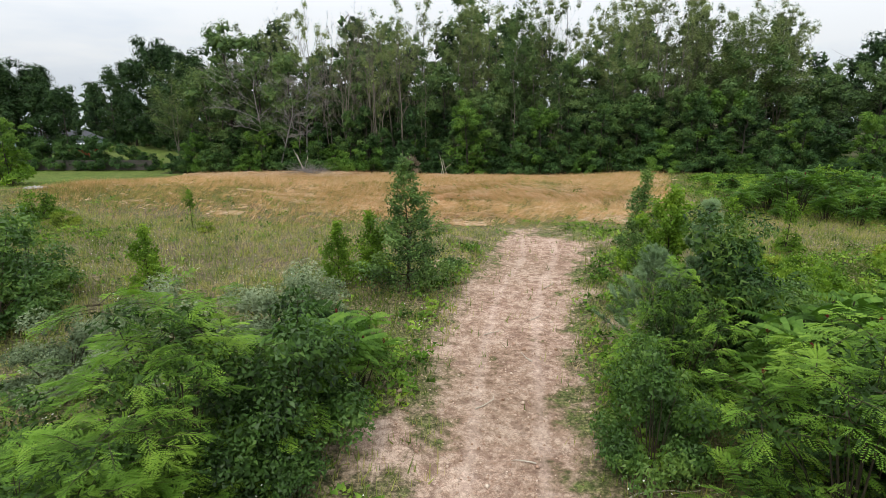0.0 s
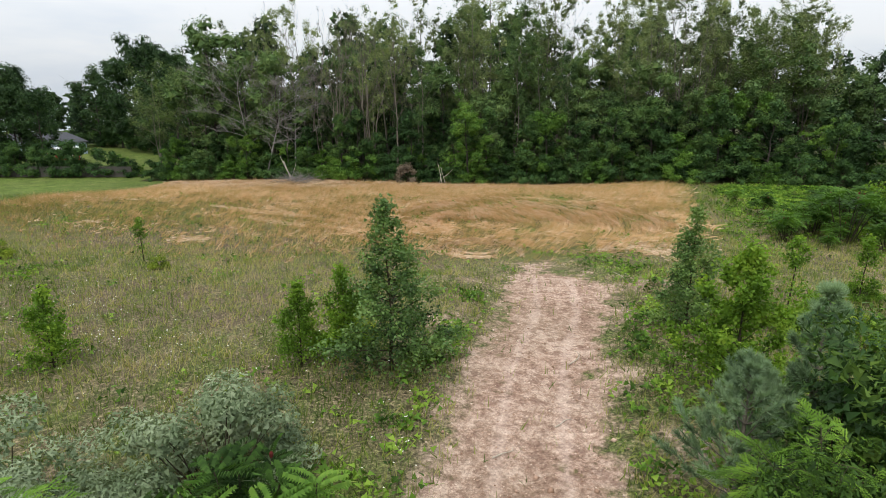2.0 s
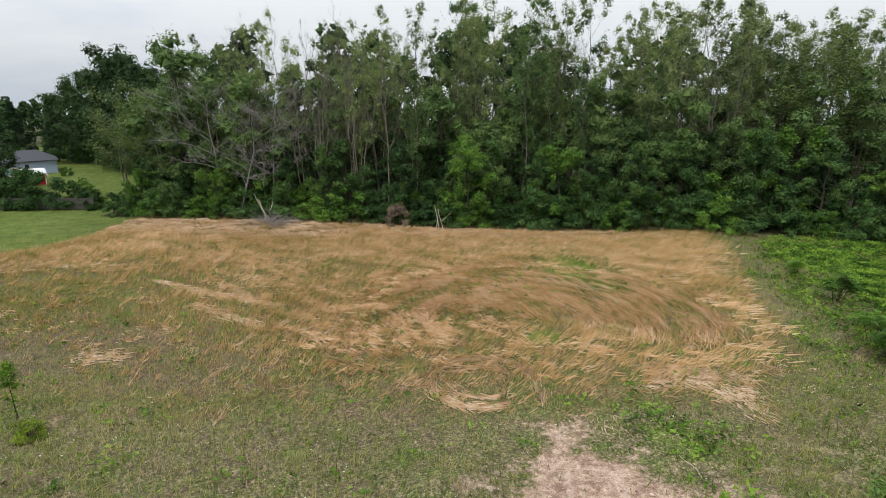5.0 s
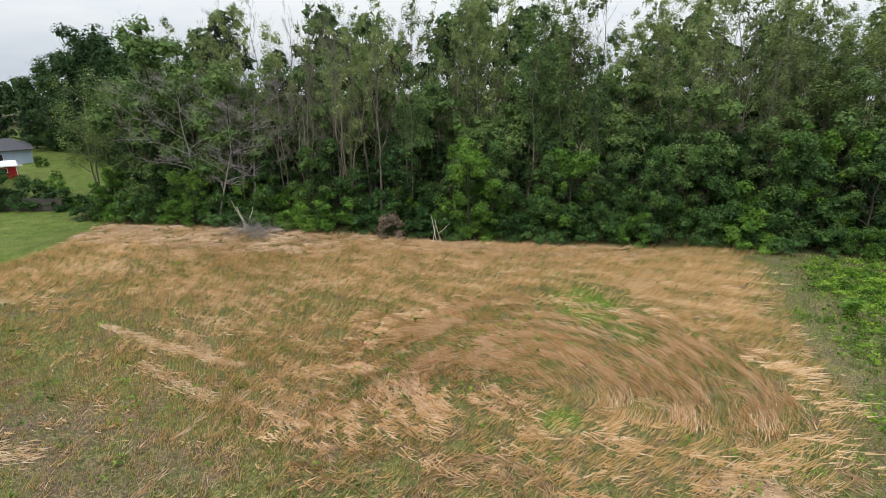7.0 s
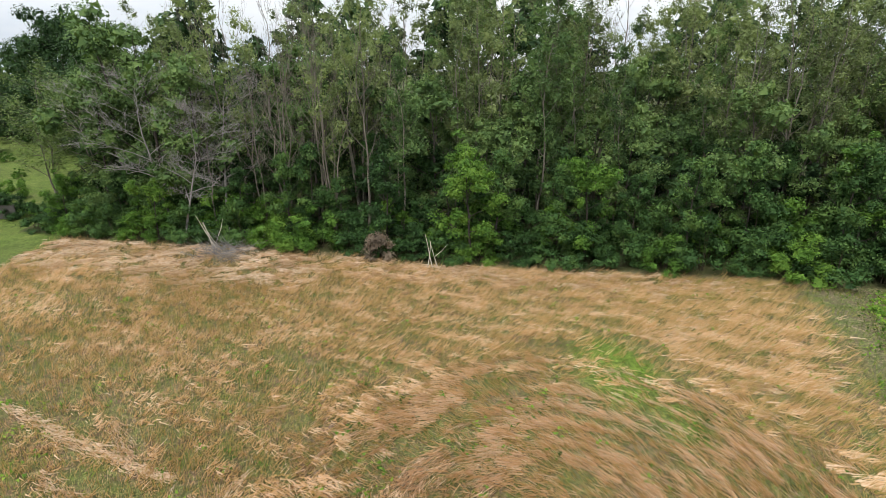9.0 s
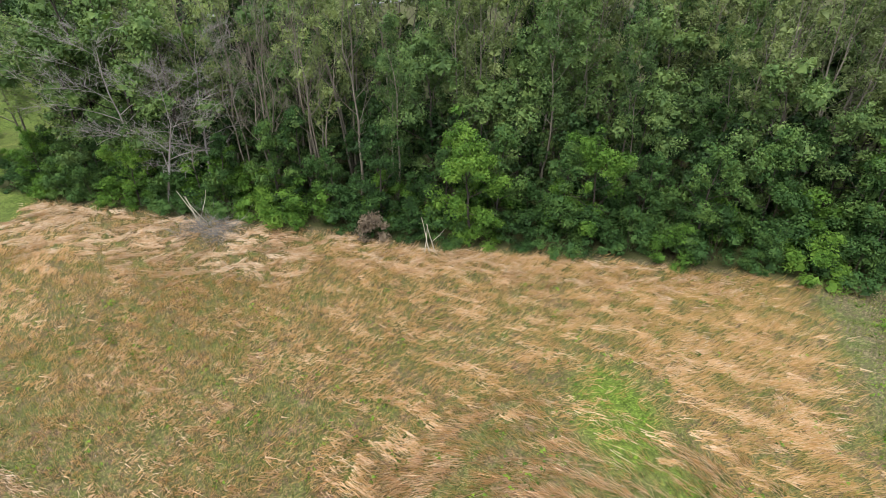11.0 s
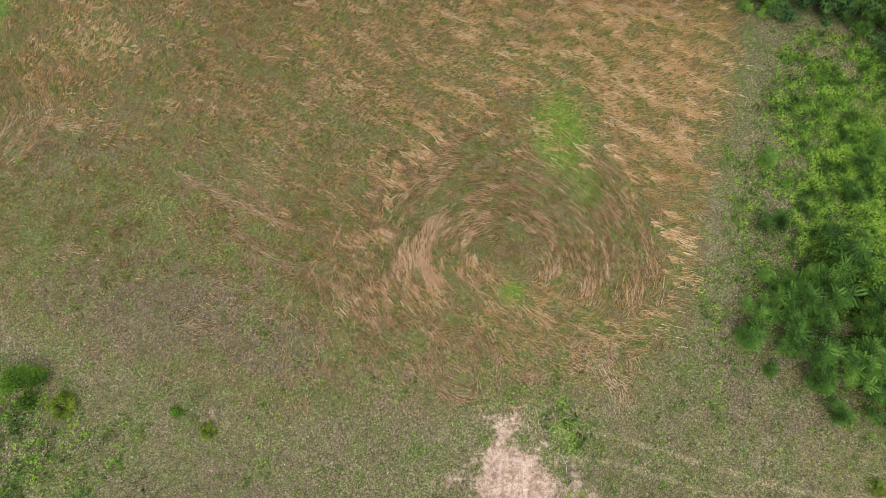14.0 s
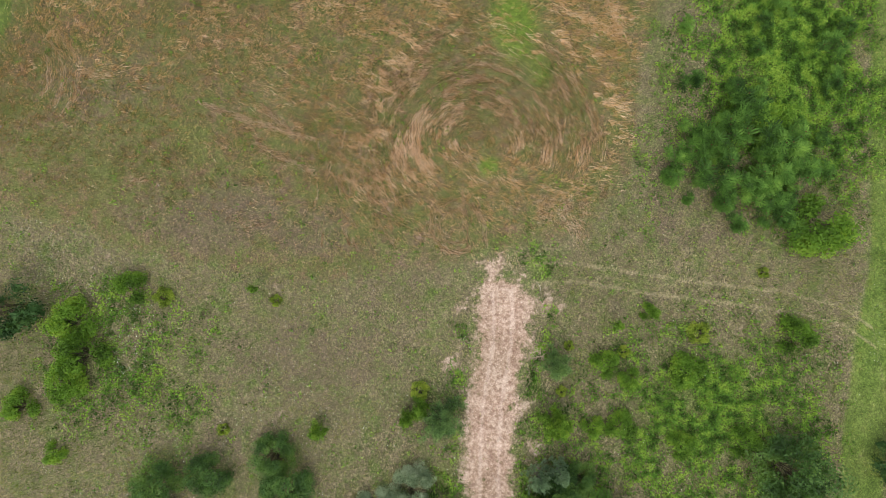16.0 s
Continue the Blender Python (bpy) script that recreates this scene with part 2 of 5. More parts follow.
def zone_dirt(x, y):
    d = (lane_half(y) - np.abs(x - lane_mid(y))) / 2.2 + 0.5
    d = np.where(y > 38.6, d - (y - 38.6) * 0.8, d)
    d = d * np.interp(y, (28, 33.5, 35.2, 36.5, 38.5), (1.0, 0.86, 0.60, 0.44, 0.34))
    for cx, cy, rx, ry, w in ((-1.5, 13.2, 2.2, 2.4, 0.5), (0.8, 33.9, 1.6, 0.7, 0.55), (10.4, 32.8, 2.0, 0.8, 0.54), (8.4, 28.4, 1.2, 2.2, 0.36), (8.2, 35.4, 2.6, 1.6, 0.40), (5.6, 37.2, 2.6, 1.8, 0.40), (0.2, 27.0, 1.6, 5.0, 0.34), (6.8, 20.0, 1.4, 5.0, 0.34)):
        d = np.maximum(d, w * np.clip(1.5 - np.hypot((x - cx) / rx, (y - cy) / ry), 0, 1.25))
    return np.clip(d, 0, 1)


def zone_lawn(x, y):
    d = np.clip((lawn_edge(y) - x) / 1.6 + 0.5, 0, 1) * ramp01(40, 47, y)
    strip = np.clip(1.2 - np.abs(x - np.interp(y, (0, 16, 26, 33, 52, 75), (35.5, 38.2, 41.0, 43.6, 46.8, 50.5))) / 3.0, 0, 1) * ramp01(76, 66, y)
    left = np.clip(1.0 - np.abs(x + 33.6) / 2.2, 0, 1) * ramp01(33, 38, y) * ramp01(50, 46, y) * 0.35
    return np.maximum(np.maximum(d, strip), left)


def zone_tan(x, y):
    d = np.clip((y - tan_low(x)) / 5.0 + 0.5, 0, 1)
    d = d * np.clip((wood_edge(x) + 1.0 - y) / 2.0, 0, 1) * (1 - zone_lawn(x, y))
    return d * np.clip((29.0 - x) / 3.0, 0, 1)


def zone_green(x, y):
    g = np.zeros_like(np.asarray(x, float))
    for cx, cy, rx, ry, w in ((10.8, 60.5, 3.6, 6.2, 1.0), (12.5, 55.5, 2.2, 3.4, 0.85), (6.3, 47.0, 1.8, 1.6, 0.95), (4.0, 67.0, 4.0, 1.6, 0.5), (-22.0, 53.5, 3.6, 4.0, 0.62), (-31.0, 51.0, 3.0, 5.5, 0.6),
                          (-26.0, 70.0, 8.0, 3.0, 0.45), (-9.0, 63.0, 4.0, 2.5, 0.4), (36.5, 57.0, 8.0, 12.0, 1.0), (24.6, 55.0, 2.2, 12.0, 0.6), (20.5, 45.0, 2.0, 7.0, 0.5), (9.8, 36.5, 2.2, 2.6, 0.8), (-8.0, 60.0, 3.0, 5.0, 0.35),
                          (24.0, 21.0, 13.0, 9.0, 0.75), (-27.0, 31.0, 8.0, 8.0, 0.55), (-34.0, 35.0, 5.0, 9.0, 0.6), (-2.0, 17.5, 2.2, 4.0, 0.7), (7.5, 20.0, 2.0, 9.0, 0.6), (8.0, 25.5, 1.2, 2.6, 0.7)):
        g = np.maximum(g, w * np.clip(1.35 - np.hypot((x - cx) / rx, (y - cy) / ry), 0, 1))
    return g


def zone_brown(x, y):
    """Dark brown, half-bare weedy ground between the tall grass and the meadow, and the drier parts of the meadow."""
    b = np.zeros_like(np.asarray(x, float))
    for cx, cy, rx, ry, w in ((-20.0, 45.5, 9.0, 4.6, 1.0), (-12.0, 43.0, 6.0, 3.5, 0.9), (-27.0, 47.0, 5.0, 3.5, 0.8), (-30.0, 60.0, 9.0, 5.0, 0.75), (-31.0, 71.0, 8.0, 5.0, 0.5), (-16.0, 57.0, 5.0, 3.0, 0.6), (-13.0, 31.0, 12.0, 5.5, 0.85), (-4.0, 38.5, 7.0, 4.0, 0.7), (16.5, 32.5, 6.0, 3.0, 0.6), (14.0, 38.5, 7.0, 2.5, 0.45), (-22.0, 24.0, 8.0, 3.0, 0.7), (22.5, 41.0, 1.6, 6.0, 0.9), (25.0, 37.5, 6.0, 1.4, 0.8)):
        b = np.maximum(b, w * np.clip(1.5 - np.hypot((x - cx) / rx, (y - cy) / ry), 0, 1))
    return b


def zone_ruts(x, y):
    """Metres from the middle line of the wheel tracks that leave the lane's end towards the mown strip, or of those in the lane."""
    mid = np.interp(x, (8, 13, 18, 23, 28, 33.4, 38, 41), (36.2, 35.7, 34.2, 32.7, 31.4, 29.9, 28.0, 25.2))
    off = y - mid
    off = np.where((x > 9) & (x < 41), off, 6.0)
    lane = x - lane_mid(y)
    off = np.where((y < 35) & (np.abs(lane) < 3.2), lane, off)
    return np.clip(off, -6, 6)


def zone_meadow(x, y):
    """The brownish weedy meadow before the tall grass."""
    return np.clip((tan_low(x) - y) / 4.0 + 0.5, 0, 1)


def ground_material():
    k = Nodes("field_ground")
    co = k.coord()
    big, mid, fine, grain = k.noise(0.10, 4.0, 0.6, co), k.noise(0.55, 5.0, 0.65, co), k.noise(3.2, 6.0, 0.72, co), k.noise(9.0, 6.0, 0.78, co)
    tiny = k.noise(34.0, 5.0, 0.8, co)
    mixn = k.math("ADD", k.math("MULTIPLY", mid, 0.40), k.math("ADD", k.math("MULTIPLY", fine, 0.35), k.math("MULTIPLY", grain, 0.25)))
    # meadow: dry thatch with green growth through it
    thatch = k.ramp(grain, ((0.36, (0.045, 0.036, 0.02)), (0.5, (0.135, 0.11, 0.064)), (0.64, (0.29, 0.24, 0.15))))
    green = k.ramp(grain, ((0.36, (0.03, 0.046, 0.012)), (0.5, (0.085, 0.118, 0.03)), (0.64, (0.18, 0.215, 0.062))))
    base = k.mix(k.step(mixn, 0.39, 0.55), green, thatch)
    # tall-grass field floor: more olive, with brown litter
    litter = k.ramp(grain, ((0.36, (0.045, 0.028, 0.018)), (0.5, (0.14, 0.088, 0.055)), (0.64, (0.31, 0.205, 0.135))))
    olive = k.ramp(grain, ((0.36, (0.04, 0.052, 0.013)), (0.5, (0.092, 0.108, 0.032)), (0.64, (0.18, 0.19, 0.066))))
    field = k.mix(k.step(mixn, 0.44, 0.60), olive, litter)
    base = k.mix(k.step(k.math("ADD", k.attr("tan"), k.math("MULTIPLY", k.math("SUBTRACT", mid, 0.5), 0.9)), 0.35, 0.65), base, field)
    # brown weeds and old thatch
    brown = k.ramp(grain, ((0.36, (0.04, 0.03, 0.02)), (0.5, (0.115, 0.085, 0.058)), (0.64, (0.23, 0.175, 0.125))))
    base = k.mix(k.step(k.math("ADD", k.attr("brown"), k.math("MULTIPLY", k.math("SUBTRACT", mixn, 0.5), 2.4)), 0.45, 1.25), base, brown)
    # green growth
    lush = k.ramp(grain, ((0.36, (0.04, 0.065, 0.010)), (0.5, (0.10, 0.155, 0.022)), (0.64, (0.19, 0.26, 0.05))))
    base = k.mix(k.step(k.math("ADD", k.attr("green"), k.math("MULTIPLY", k.math("SUBTRACT", mixn, 0.5), 2.2)), 0.52, 1.0), base, lush)
    # mown lawn
    lawn = k.ramp(k.math("ADD", k.math("MULTIPLY", mid, 0.5), k.math("MULTIPLY", grain, 0.5)), ((0.36, (0.045, 0.075, 0.014)), (0.5, (0.095, 0.138, 0.028)), (0.64, (0.155, 0.18, 0.05))))
    base = k.mix(k.step(k.math("ADD", k.attr("lawn"), k.math("MULTIPLY", k.math("SUBTRACT", fine, 0.5), 0.5)), 0.4, 0.6), base, lawn)
    # wheel tracks: flattened dry grass
    track = k.math("SUBTRACT", 1.05, k.math("DIVIDE", k.math("ABSOLUTE", k.math("SUBTRACT", k.math("ABSOLUTE", k.attr("rut")), 0.9)), 0.42))
    rut = k.step(k.math("ADD", track, k.math("MULTIPLY", k.math("SUBTRACT", mixn, 0.5), 2.6)), 0.25, 1.0)
    base = k.mix(k.math("MULTIPLY", rut, 0.55), base, k.ramp(grain, ((0.36, (0.10, 0.085, 0.045)), (0.64, (0.40, 0.33, 0.20)))))
    # bare sandy soil with clods, damp reddish patches and pale dry crust
    soil = k.ramp(k.math("ADD", k.math("MULTIPLY", mid, 0.45), k.math("MULTIPLY", fine, 0.55)), ((0.36, (0.15, 0.082, 0.06)), (0.47, (0.35, 0.235, 0.172)), (0.59, (0.56, 0.42, 0.325))))
    soil = k.mix(k.math("MULTIPLY", k.step(tiny, 0.50, 0.60), 0.6), soil, (0.15, 0.09, 0.065))
    soil = k.mix(k.math("MULTIPLY", k.step(k.noise(1.7, 5.0, 0.7, co), 0.52, 0.62), 0.75), soil, (0.19, 0.115, 0.085))
    crumb = k.add("ShaderNodeTexVoronoi", Vector=co, Scale=11.0, Randomness=1.0)
    crumb.feature = "DISTANCE_TO_EDGE"
    cracks = k.step(k.math("ADD", crumb.outputs["Distance"], k.math("MULTIPLY", k.math("SUBTRACT", fine, 0.5), 0.30)), 0.0, 0.10)
    soil = k.mix(k.math("MULTIPLY", k.math("SUBTRACT", 1.0, cracks), 0.45), soil, (0.15, 0.085, 0.06))
    soil = k.mix(k.math("MULTIPLY", rut, 0.3), soil, (0.60, 0.46, 0.38))
    edge = k.math("ADD", k.attr("dirt"), k.math("ADD", k.math("MULTIPLY", k.math("SUBTRACT", mid, 0.5), 1.5), k.math("MULTIPLY", k.math("SUBTRACT", mixn, 0.5), 1.8)))
    bare = k.step(edge, 0.34, 0.80)
    # every tuft and crumb has its own shade
    cells = k.add("ShaderNodeTexVoronoi", Vector=co, Scale=6.5, Randomness=1.0).outputs["Color"]
    small = k.add("ShaderNodeTexVoronoi", Vector=co, Scale=15.0, Randomness=1.0).outputs["Color"]
    base = k.mix(0.8, base, k.ramp(cells, ((0.0, (0.5, 0.5, 0.5)), (0.5, (0.95, 0.95, 0.95)), (1.0, (1.55, 1.5, 1.45)))), "MULTIPLY")
    base = k.mix(0.9, base, k.ramp(small, ((0.0, (0.5, 0.5, 0.5)), (0.5, (0.95, 0.95, 0.95)), (1.0, (1.6, 1.55, 1.5)))), "MULTIPLY")
    soil = k.mix(0.65, soil, k.ramp(small, ((0.0, (0.6, 0.6, 0.6)), (0.5, (1.0, 1.0, 1.0)), (1.0, (1.4, 1.4, 1.4)))), "MULTIPLY")
    base = k.mix(bare, base, soil)
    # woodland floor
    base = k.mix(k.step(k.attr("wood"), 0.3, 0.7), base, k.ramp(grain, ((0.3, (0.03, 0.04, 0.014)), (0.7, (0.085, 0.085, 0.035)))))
    base = k.mix(k.math("MULTIPLY", k.step(big, 0.35, 0.65), 0.22), base, (0.10, 0.09, 0.04))
    h = k.math("ADD", k.math("MULTIPLY", fine, 0.6), k.math("MULTIPLY", grain, 0.4))
    k.bump(h, 0.9, 0.12)
    return k.finish(base, 0.95, 0.1)


def axis(lo, hi, step, far_lo, far_hi):
    core = np.arange(lo, hi + step / 2, step)
    grow_ = np.cumsum(1.0 * 1.22 ** np.arange(60))
    left, right = lo - grow_, hi + grow_
    return np.concatenate((left[left > far_lo][::-1], core, right[right < far_hi]))


gx, gy = axis(-54, 54, 0.56, -2500, 2500), axis(-6, 100, 0.56, -900, 3500)
GX, GY = np.meshgrid(gx, gy)
px_, py_ = GX.ravel(), GY.ravel()
zz = ground_z(px_, py_)
nx, ny = len(gx), len(gy)
ii = (np.arange(ny - 1)[:, None] * nx + np.arange(nx - 1)[None, :]).ravel()
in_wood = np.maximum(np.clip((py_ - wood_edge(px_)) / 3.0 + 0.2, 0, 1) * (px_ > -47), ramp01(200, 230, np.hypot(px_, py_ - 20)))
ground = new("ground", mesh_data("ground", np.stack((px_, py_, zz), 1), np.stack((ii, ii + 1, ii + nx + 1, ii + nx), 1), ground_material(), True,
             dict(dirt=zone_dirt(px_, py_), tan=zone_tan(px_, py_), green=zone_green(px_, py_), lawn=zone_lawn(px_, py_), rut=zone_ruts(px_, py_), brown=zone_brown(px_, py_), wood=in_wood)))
tagged(ground, "uneven meadow ground with sandy lane, dry grass and lawn", "ground", kind="structure")


def gz(x, y):
    return float(ground_z(np.array([x]), np.array([y]))[0])


# ---------- growing things ----------
def tube(path, radii, sides):
    """Vertices and quads of a tapered tube along a path."""
    path, radii = np.asarray(path, float), np.asarray(radii, float)
    n = len(path)
    t = np.gradient(path, axis=0)
    t /= np.linalg.norm(t, axis=1)[:, None] + 1e-9
    ref = np.where(np.abs(t[:, 2:3]) > 0.9, np.array([[1.0, 0, 0]]), np.array([[0, 0, 1.0]]))
    u = np.cross(t, ref)
    u /= np.linalg.norm(u, axis=1)[:, None] + 1e-9
    v = np.cross(t, u)
    a = np.arange(sides) * 2 * np.pi / sides
    V = path[:, None, :] + radii[:, None, None] * (np.cos(a)[None, :, None] * u[:, None, :] + np.sin(a)[None, :, None] * v[:, None, :])
    i = (np.arange(n - 1)[:, None] * sides + np.arange(sides)[None, :]).ravel()
    j = (np.arange(n - 1)[:, None] * sides + (np.arange(sides)[None, :] + 1) % sides).ravel()
    return V.reshape(-1, 3), np.stack((i, j, j + sides, i + sides), 1)


def join(pieces):
    V, F, n = [], [], 0
    for v, f in pieces:
        V.append(v)
        F.append(f + n)
        n += len(v)
    return np.concatenate(V), np.concatenate(F)


def bent(rng, start, az, el, length, rise, n=5, wob=0.12):
    """A limb that starts at an angle and bends up (rise > 0) or down, in degrees over its length."""
    pts = [np.array(start, float)]
    for i in range(n - 1):
        e = radians(el + rise * i / (n - 1))
        az += rng.normal(0, wob)
        pts.append(pts[-1] + length / (n - 1) * np.array((math.cos(az) * math.cos(e), math.sin(az) * math.cos(e), math.sin(e))))
    return np.array(pts)


def grow(rng, height, r0, base, limbs, reach, el, rise, twigs, stems=1, spread=0.0, wob=0.015, twig_len=0.42, sides=6, fine=0):
    """A branching frame: its tubes, and the outer segments that bear leaves. reach and el run from the crown's foot to its top."""
    tubes, segs = [], []
    for s in range(stems):
        saz = 2 * math.pi * s / stems + rng.uniform(0, 1)
        H = height * (1 if s == 0 else rng.uniform(0.75, 0.97))
        n = 10
        u = np.linspace(0, 1, n)
        off = np.cumsum(rng.normal(0, wob * H, (n, 2)), axis=0) * np.linspace(0, 1, n)[:, None] ** 0.5
        trunk = np.stack((off[:, 0] + spread * H * math.cos(saz) * u ** 0.8, off[:, 1] + spread * H * math.sin(saz) * u ** 0.8, H * u), 1)
        trunk[0, 2] = -0.3
        rad = r0 * (1 - 0.93 * u ** 0.85) * (1 if stems == 1 else 0.75)
        rad[0] *= 1.35
        tubes.append(tube(trunk, rad, sides))
        segs.append((trunk[-2], trunk[-1]))
        for i in range(limbs):
            w = (i + rng.uniform(0.1, 0.9)) / limbs
            q = base + (1 - base) * w * 0.98
            start = np.array([np.interp(q, u, trunk[:, c]) for c in range(3)])
            L = H * (reach[0] + (reach[1] - reach[0]) * w + (reach[2] if len(reach) > 2 else 0) * math.sin(math.pi * w)) * rng.uniform(0.7, 1.2)
            lp = bent(rng, start, 2.4 * i + rng.uniform(-0.5, 0.5), el[0] + (el[1] - el[0]) * w + rng.normal(0, 7), L, rise)
            lr = np.interp(q, u, rad) * 0.5
            tubes.append(tube(lp, np.linspace(lr, lr * 0.15 + 0.004, 5), 4))
            segs.append((lp[-2], lp[-1]))
            for j in range(twigs):
                v = rng.uniform(0.3, 1.0)
                p = np.array([np.interp(v, np.linspace(0, 1, 5), lp[:, c]) for c in range(3)])
                d = lp[-1] - lp[0]
                az = math.atan2(d[1], d[0]) + rng.choice((-1, 1)) * rng.uniform(0.4, 1.2)
                tp = bent(rng, p, az, el[0] + (el[1] - el[0]) * w + rng.normal(5, 16), L * twig_len * rng.uniform(0.6, 1.2), rise * 0.8, 4)
                tubes.append(tube(tp, np.linspace(lr * 0.35, 0.006, 4), 3))
                segs += [(tp[0] * 0.4 + tp[1] * 0.6, tp[2]), (tp[2], tp[3])]
                for _ in range(fine):
                    k = rng.randint(1, 4)
                    fp = bent(rng, tp[k], az + rng.normal(0, 0.9), el[1] + rng.normal(0, 25), L * 0.16 * rng.uniform(0.6, 1.4), rise, 3)
                    tubes.append(tube(fp, np.linspace(max(0.012, lr * 0.16), 0.005, 3), 3))
    return join(tubes), np.array(segs)


def spots_on(rng, segs, n, jitter):
    length = np.linalg.norm(segs[:, 1] - segs[:, 0], axis=1)
    pick = rng.choice(len(segs), n, p=length / length.sum())
    t = rng.rand(n, 1)
    return segs[pick, 0] * (1 - t) + segs[pick, 1] * t + rng.normal(0, jitter, (n, 3))


def leaf_blades(rng, P, size, up=0.6, aspect=0.5, outward=None):
    """A pointed, slightly folded leaf of two triangles at each place."""
    n = len(P)
    N = rng.normal(0, 1, (n, 3)) + np.array((0, 0, up))
    if outward is not None:
        N = N + outward
    N /= np.linalg.norm(N, axis=1)[:, None]
    u = np.cross(N, rng.normal(0, 1, (n, 3)))
    u /= np.linalg.norm(u, axis=1)[:, None]
    v = np.cross(N, u)
    s = (size * rng.uniform(0.65, 1.35, n))[:, None]
    V = np.stack((P - u * s * 0.5, P + v * s * aspect * 0.5 + N * s * 0.08, P + u * s * 0.5 - N * s * 0.1, P - v * s * aspect * 0.5 + N * s * 0.08), 1)
    return V.reshape(-1, 3), np.arange(4 * n).reshape(n, 4)


def leaf_tris(rng, P, size, up=0.6, aspect=0.5, outward=None, loose=0.8):
    """The same with one slim triangle a leaf, for crowns that stay far off."""
    n = len(P)
    N = rng.normal(0, loose, (n, 3)) + np.array((0, 0, up))
    if outward is not None:
        N = N + outward
    N /= np.linalg.norm(N, axis=1)[:, None]
    u = np.cross(N, rng.normal(0, 1, (n, 3)))
    u /= np.linalg.norm(u, axis=1)[:, None]
    v = np.cross(N, u)
    s = (size * rng.uniform(0.6, 1.4, n))[:, None]
    V = np.stack((P - u * s * 0.5 - v * s * aspect * 0.5, P - u * s * 0.35 + v * s * aspect * 0.6, P + u * s * 0.6), 1)
    return V.reshape(-1, 3), np.arange(3 * n).reshape(n, 3)


def core_leaves(rng, L, n, size, depth=0.62):
    """Broad inner leaf masses that close the clumps of a crown."""
    w = L[:, 3] ** 2
    pick_ = rng.choice(len(L), n, p=w / w.sum())
    d = rng.normal(0, 1, (n, 3))
    d /= np.linalg.norm(d, axis=1)[:, None]
    P = L[pick_, :3] + d * L[pick_, 3:4] * depth * rng.rand(n, 1) ** 0.4 * np.array((1, 1, 0.8))
    P[:, 2] = np.maximum(P[:, 2], 0.08)
    return leaf_tris(rng, P, size, 0.2, 0.8, d * 0.6)


def fronds(rng, P, D, size, pairs=7, width=0.30, droop=0.35, leaflet=0.34):
    """Feathered leaves: at each place a stalk along D with pairs of leaflets and one at the tip."""
    rows = []
    xs = np.linspace(0.16, 0.94, pairs)
    for i, x in enumerate(xs):
        w = width * (0.65 + 0.7 * math.sin(math.pi * (0.15 + 0.75 * i / pairs)))
        for s in (-1, 1):
            g = 0.55 / pairs * leaflet
            rows.append(((x - g * 0.5, s * w * 0.12, -droop * x * x), (x + 0.05 - g * 0.3, s * w, -droop * x * x - 0.04), (x + 0.06 + g, s * w * 0.45, -droop * x * x + 0.03)))
    rows.append(((0.92, 0.03, -droop * 0.85), (0.95, -0.05, -droop), (1.14, 0, -droop * 1.25)))
    T = np.array(rows).reshape(-1, 3)
    n = len(P)
    X = D / (np.linalg.norm(D, axis=1)[:, None] + 1e-9)
    Y = np.cross(np.array((0, 0, 1.0)) + rng.normal(0, 0.25, (n, 3)), X)
    Y /= np.linalg.norm(Y, axis=1)[:, None] + 1e-9
    Z = np.cross(X, Y)
    s = (size * rng.uniform(0.65, 1.25, n))[:, None, None]
    V = P[:, None, :] + s * (T[None, :, 0:1] * X[:, None, :] + T[None, :, 1:2] * Y[:, None, :] + T[None, :, 2:3] * Z[:, None, :])
    return V.reshape(-1, 3), np.arange(V.shape[0] * V.shape[1]).reshape(-1, 3)


def needles(rng, P, D, size, count=9, open_=0.5):
    """A brush of thin needles at each place, pointing along D."""
    n = len(P)
    X = D / (np.linalg.norm(D, axis=1)[:, None] + 1e-9)
    X = np.repeat(X, count, 0) + rng.normal(0, open_, (n * count, 3))
    X /= np.linalg.norm(X, axis=1)[:, None]
    Q = np.repeat(P, count, 0)
    w = np.cross(X, rng.normal(0, 1, X.shape))
    w /= np.linalg.norm(w, axis=1)[:, None]
    s = (size * rng.uniform(0.7, 1.2, n * count))[:, None]
    V = np.stack((Q - w * s * 0.045, Q + w * s * 0.045, Q + X * s), 1)
    return V.reshape(-1, 3), np.arange(3 * n * count).reshape(-1, 3)


def lumps_of(rng, rx, ry, height, count, size, low=0.12):
    """Centres and radii of the clumps that make up a shrub's uneven dome."""
    out = []
    for i in range(count):
        az, el = rng.uniform(0, 2 * math.pi), math.asin(low + (1.0 - low) * rng.rand() ** 1.35)
        k = rng.uniform(0.62, 0.95)
        out.append((math.cos(az) * math.cos(el) * rx * k, math.sin(az) * math.cos(el) * ry * k, max(0.25, math.sin(el) * height * k * 1.06), size * rng.uniform(0.6, 1.25)))
    return np.array(out)


def on_lumps(rng, L, n, flat=0.8, round_=False):
    w = L[:, 3] ** 2
    pick = rng.choice(len(L), n, p=w / w.sum())
    d = rng.normal(0, 1, (n, 3))
    d /= np.linalg.norm(d, axis=1)[:, None]
    d[:, 2] = np.where(d[:, 2] < (-0.45 if round_ else -0.2), -d[:, 2] * 0.6, d[:, 2])
    r = L[pick, 3:4] * (0.55 + 0.5 * rng.rand(n, 1) ** 0.5)
    P = L[pick, :3] + d * r * np.array((1, 1, flat))
    P[:, 2] = np.maximum(P[:, 2], 0.03)
    return P, d


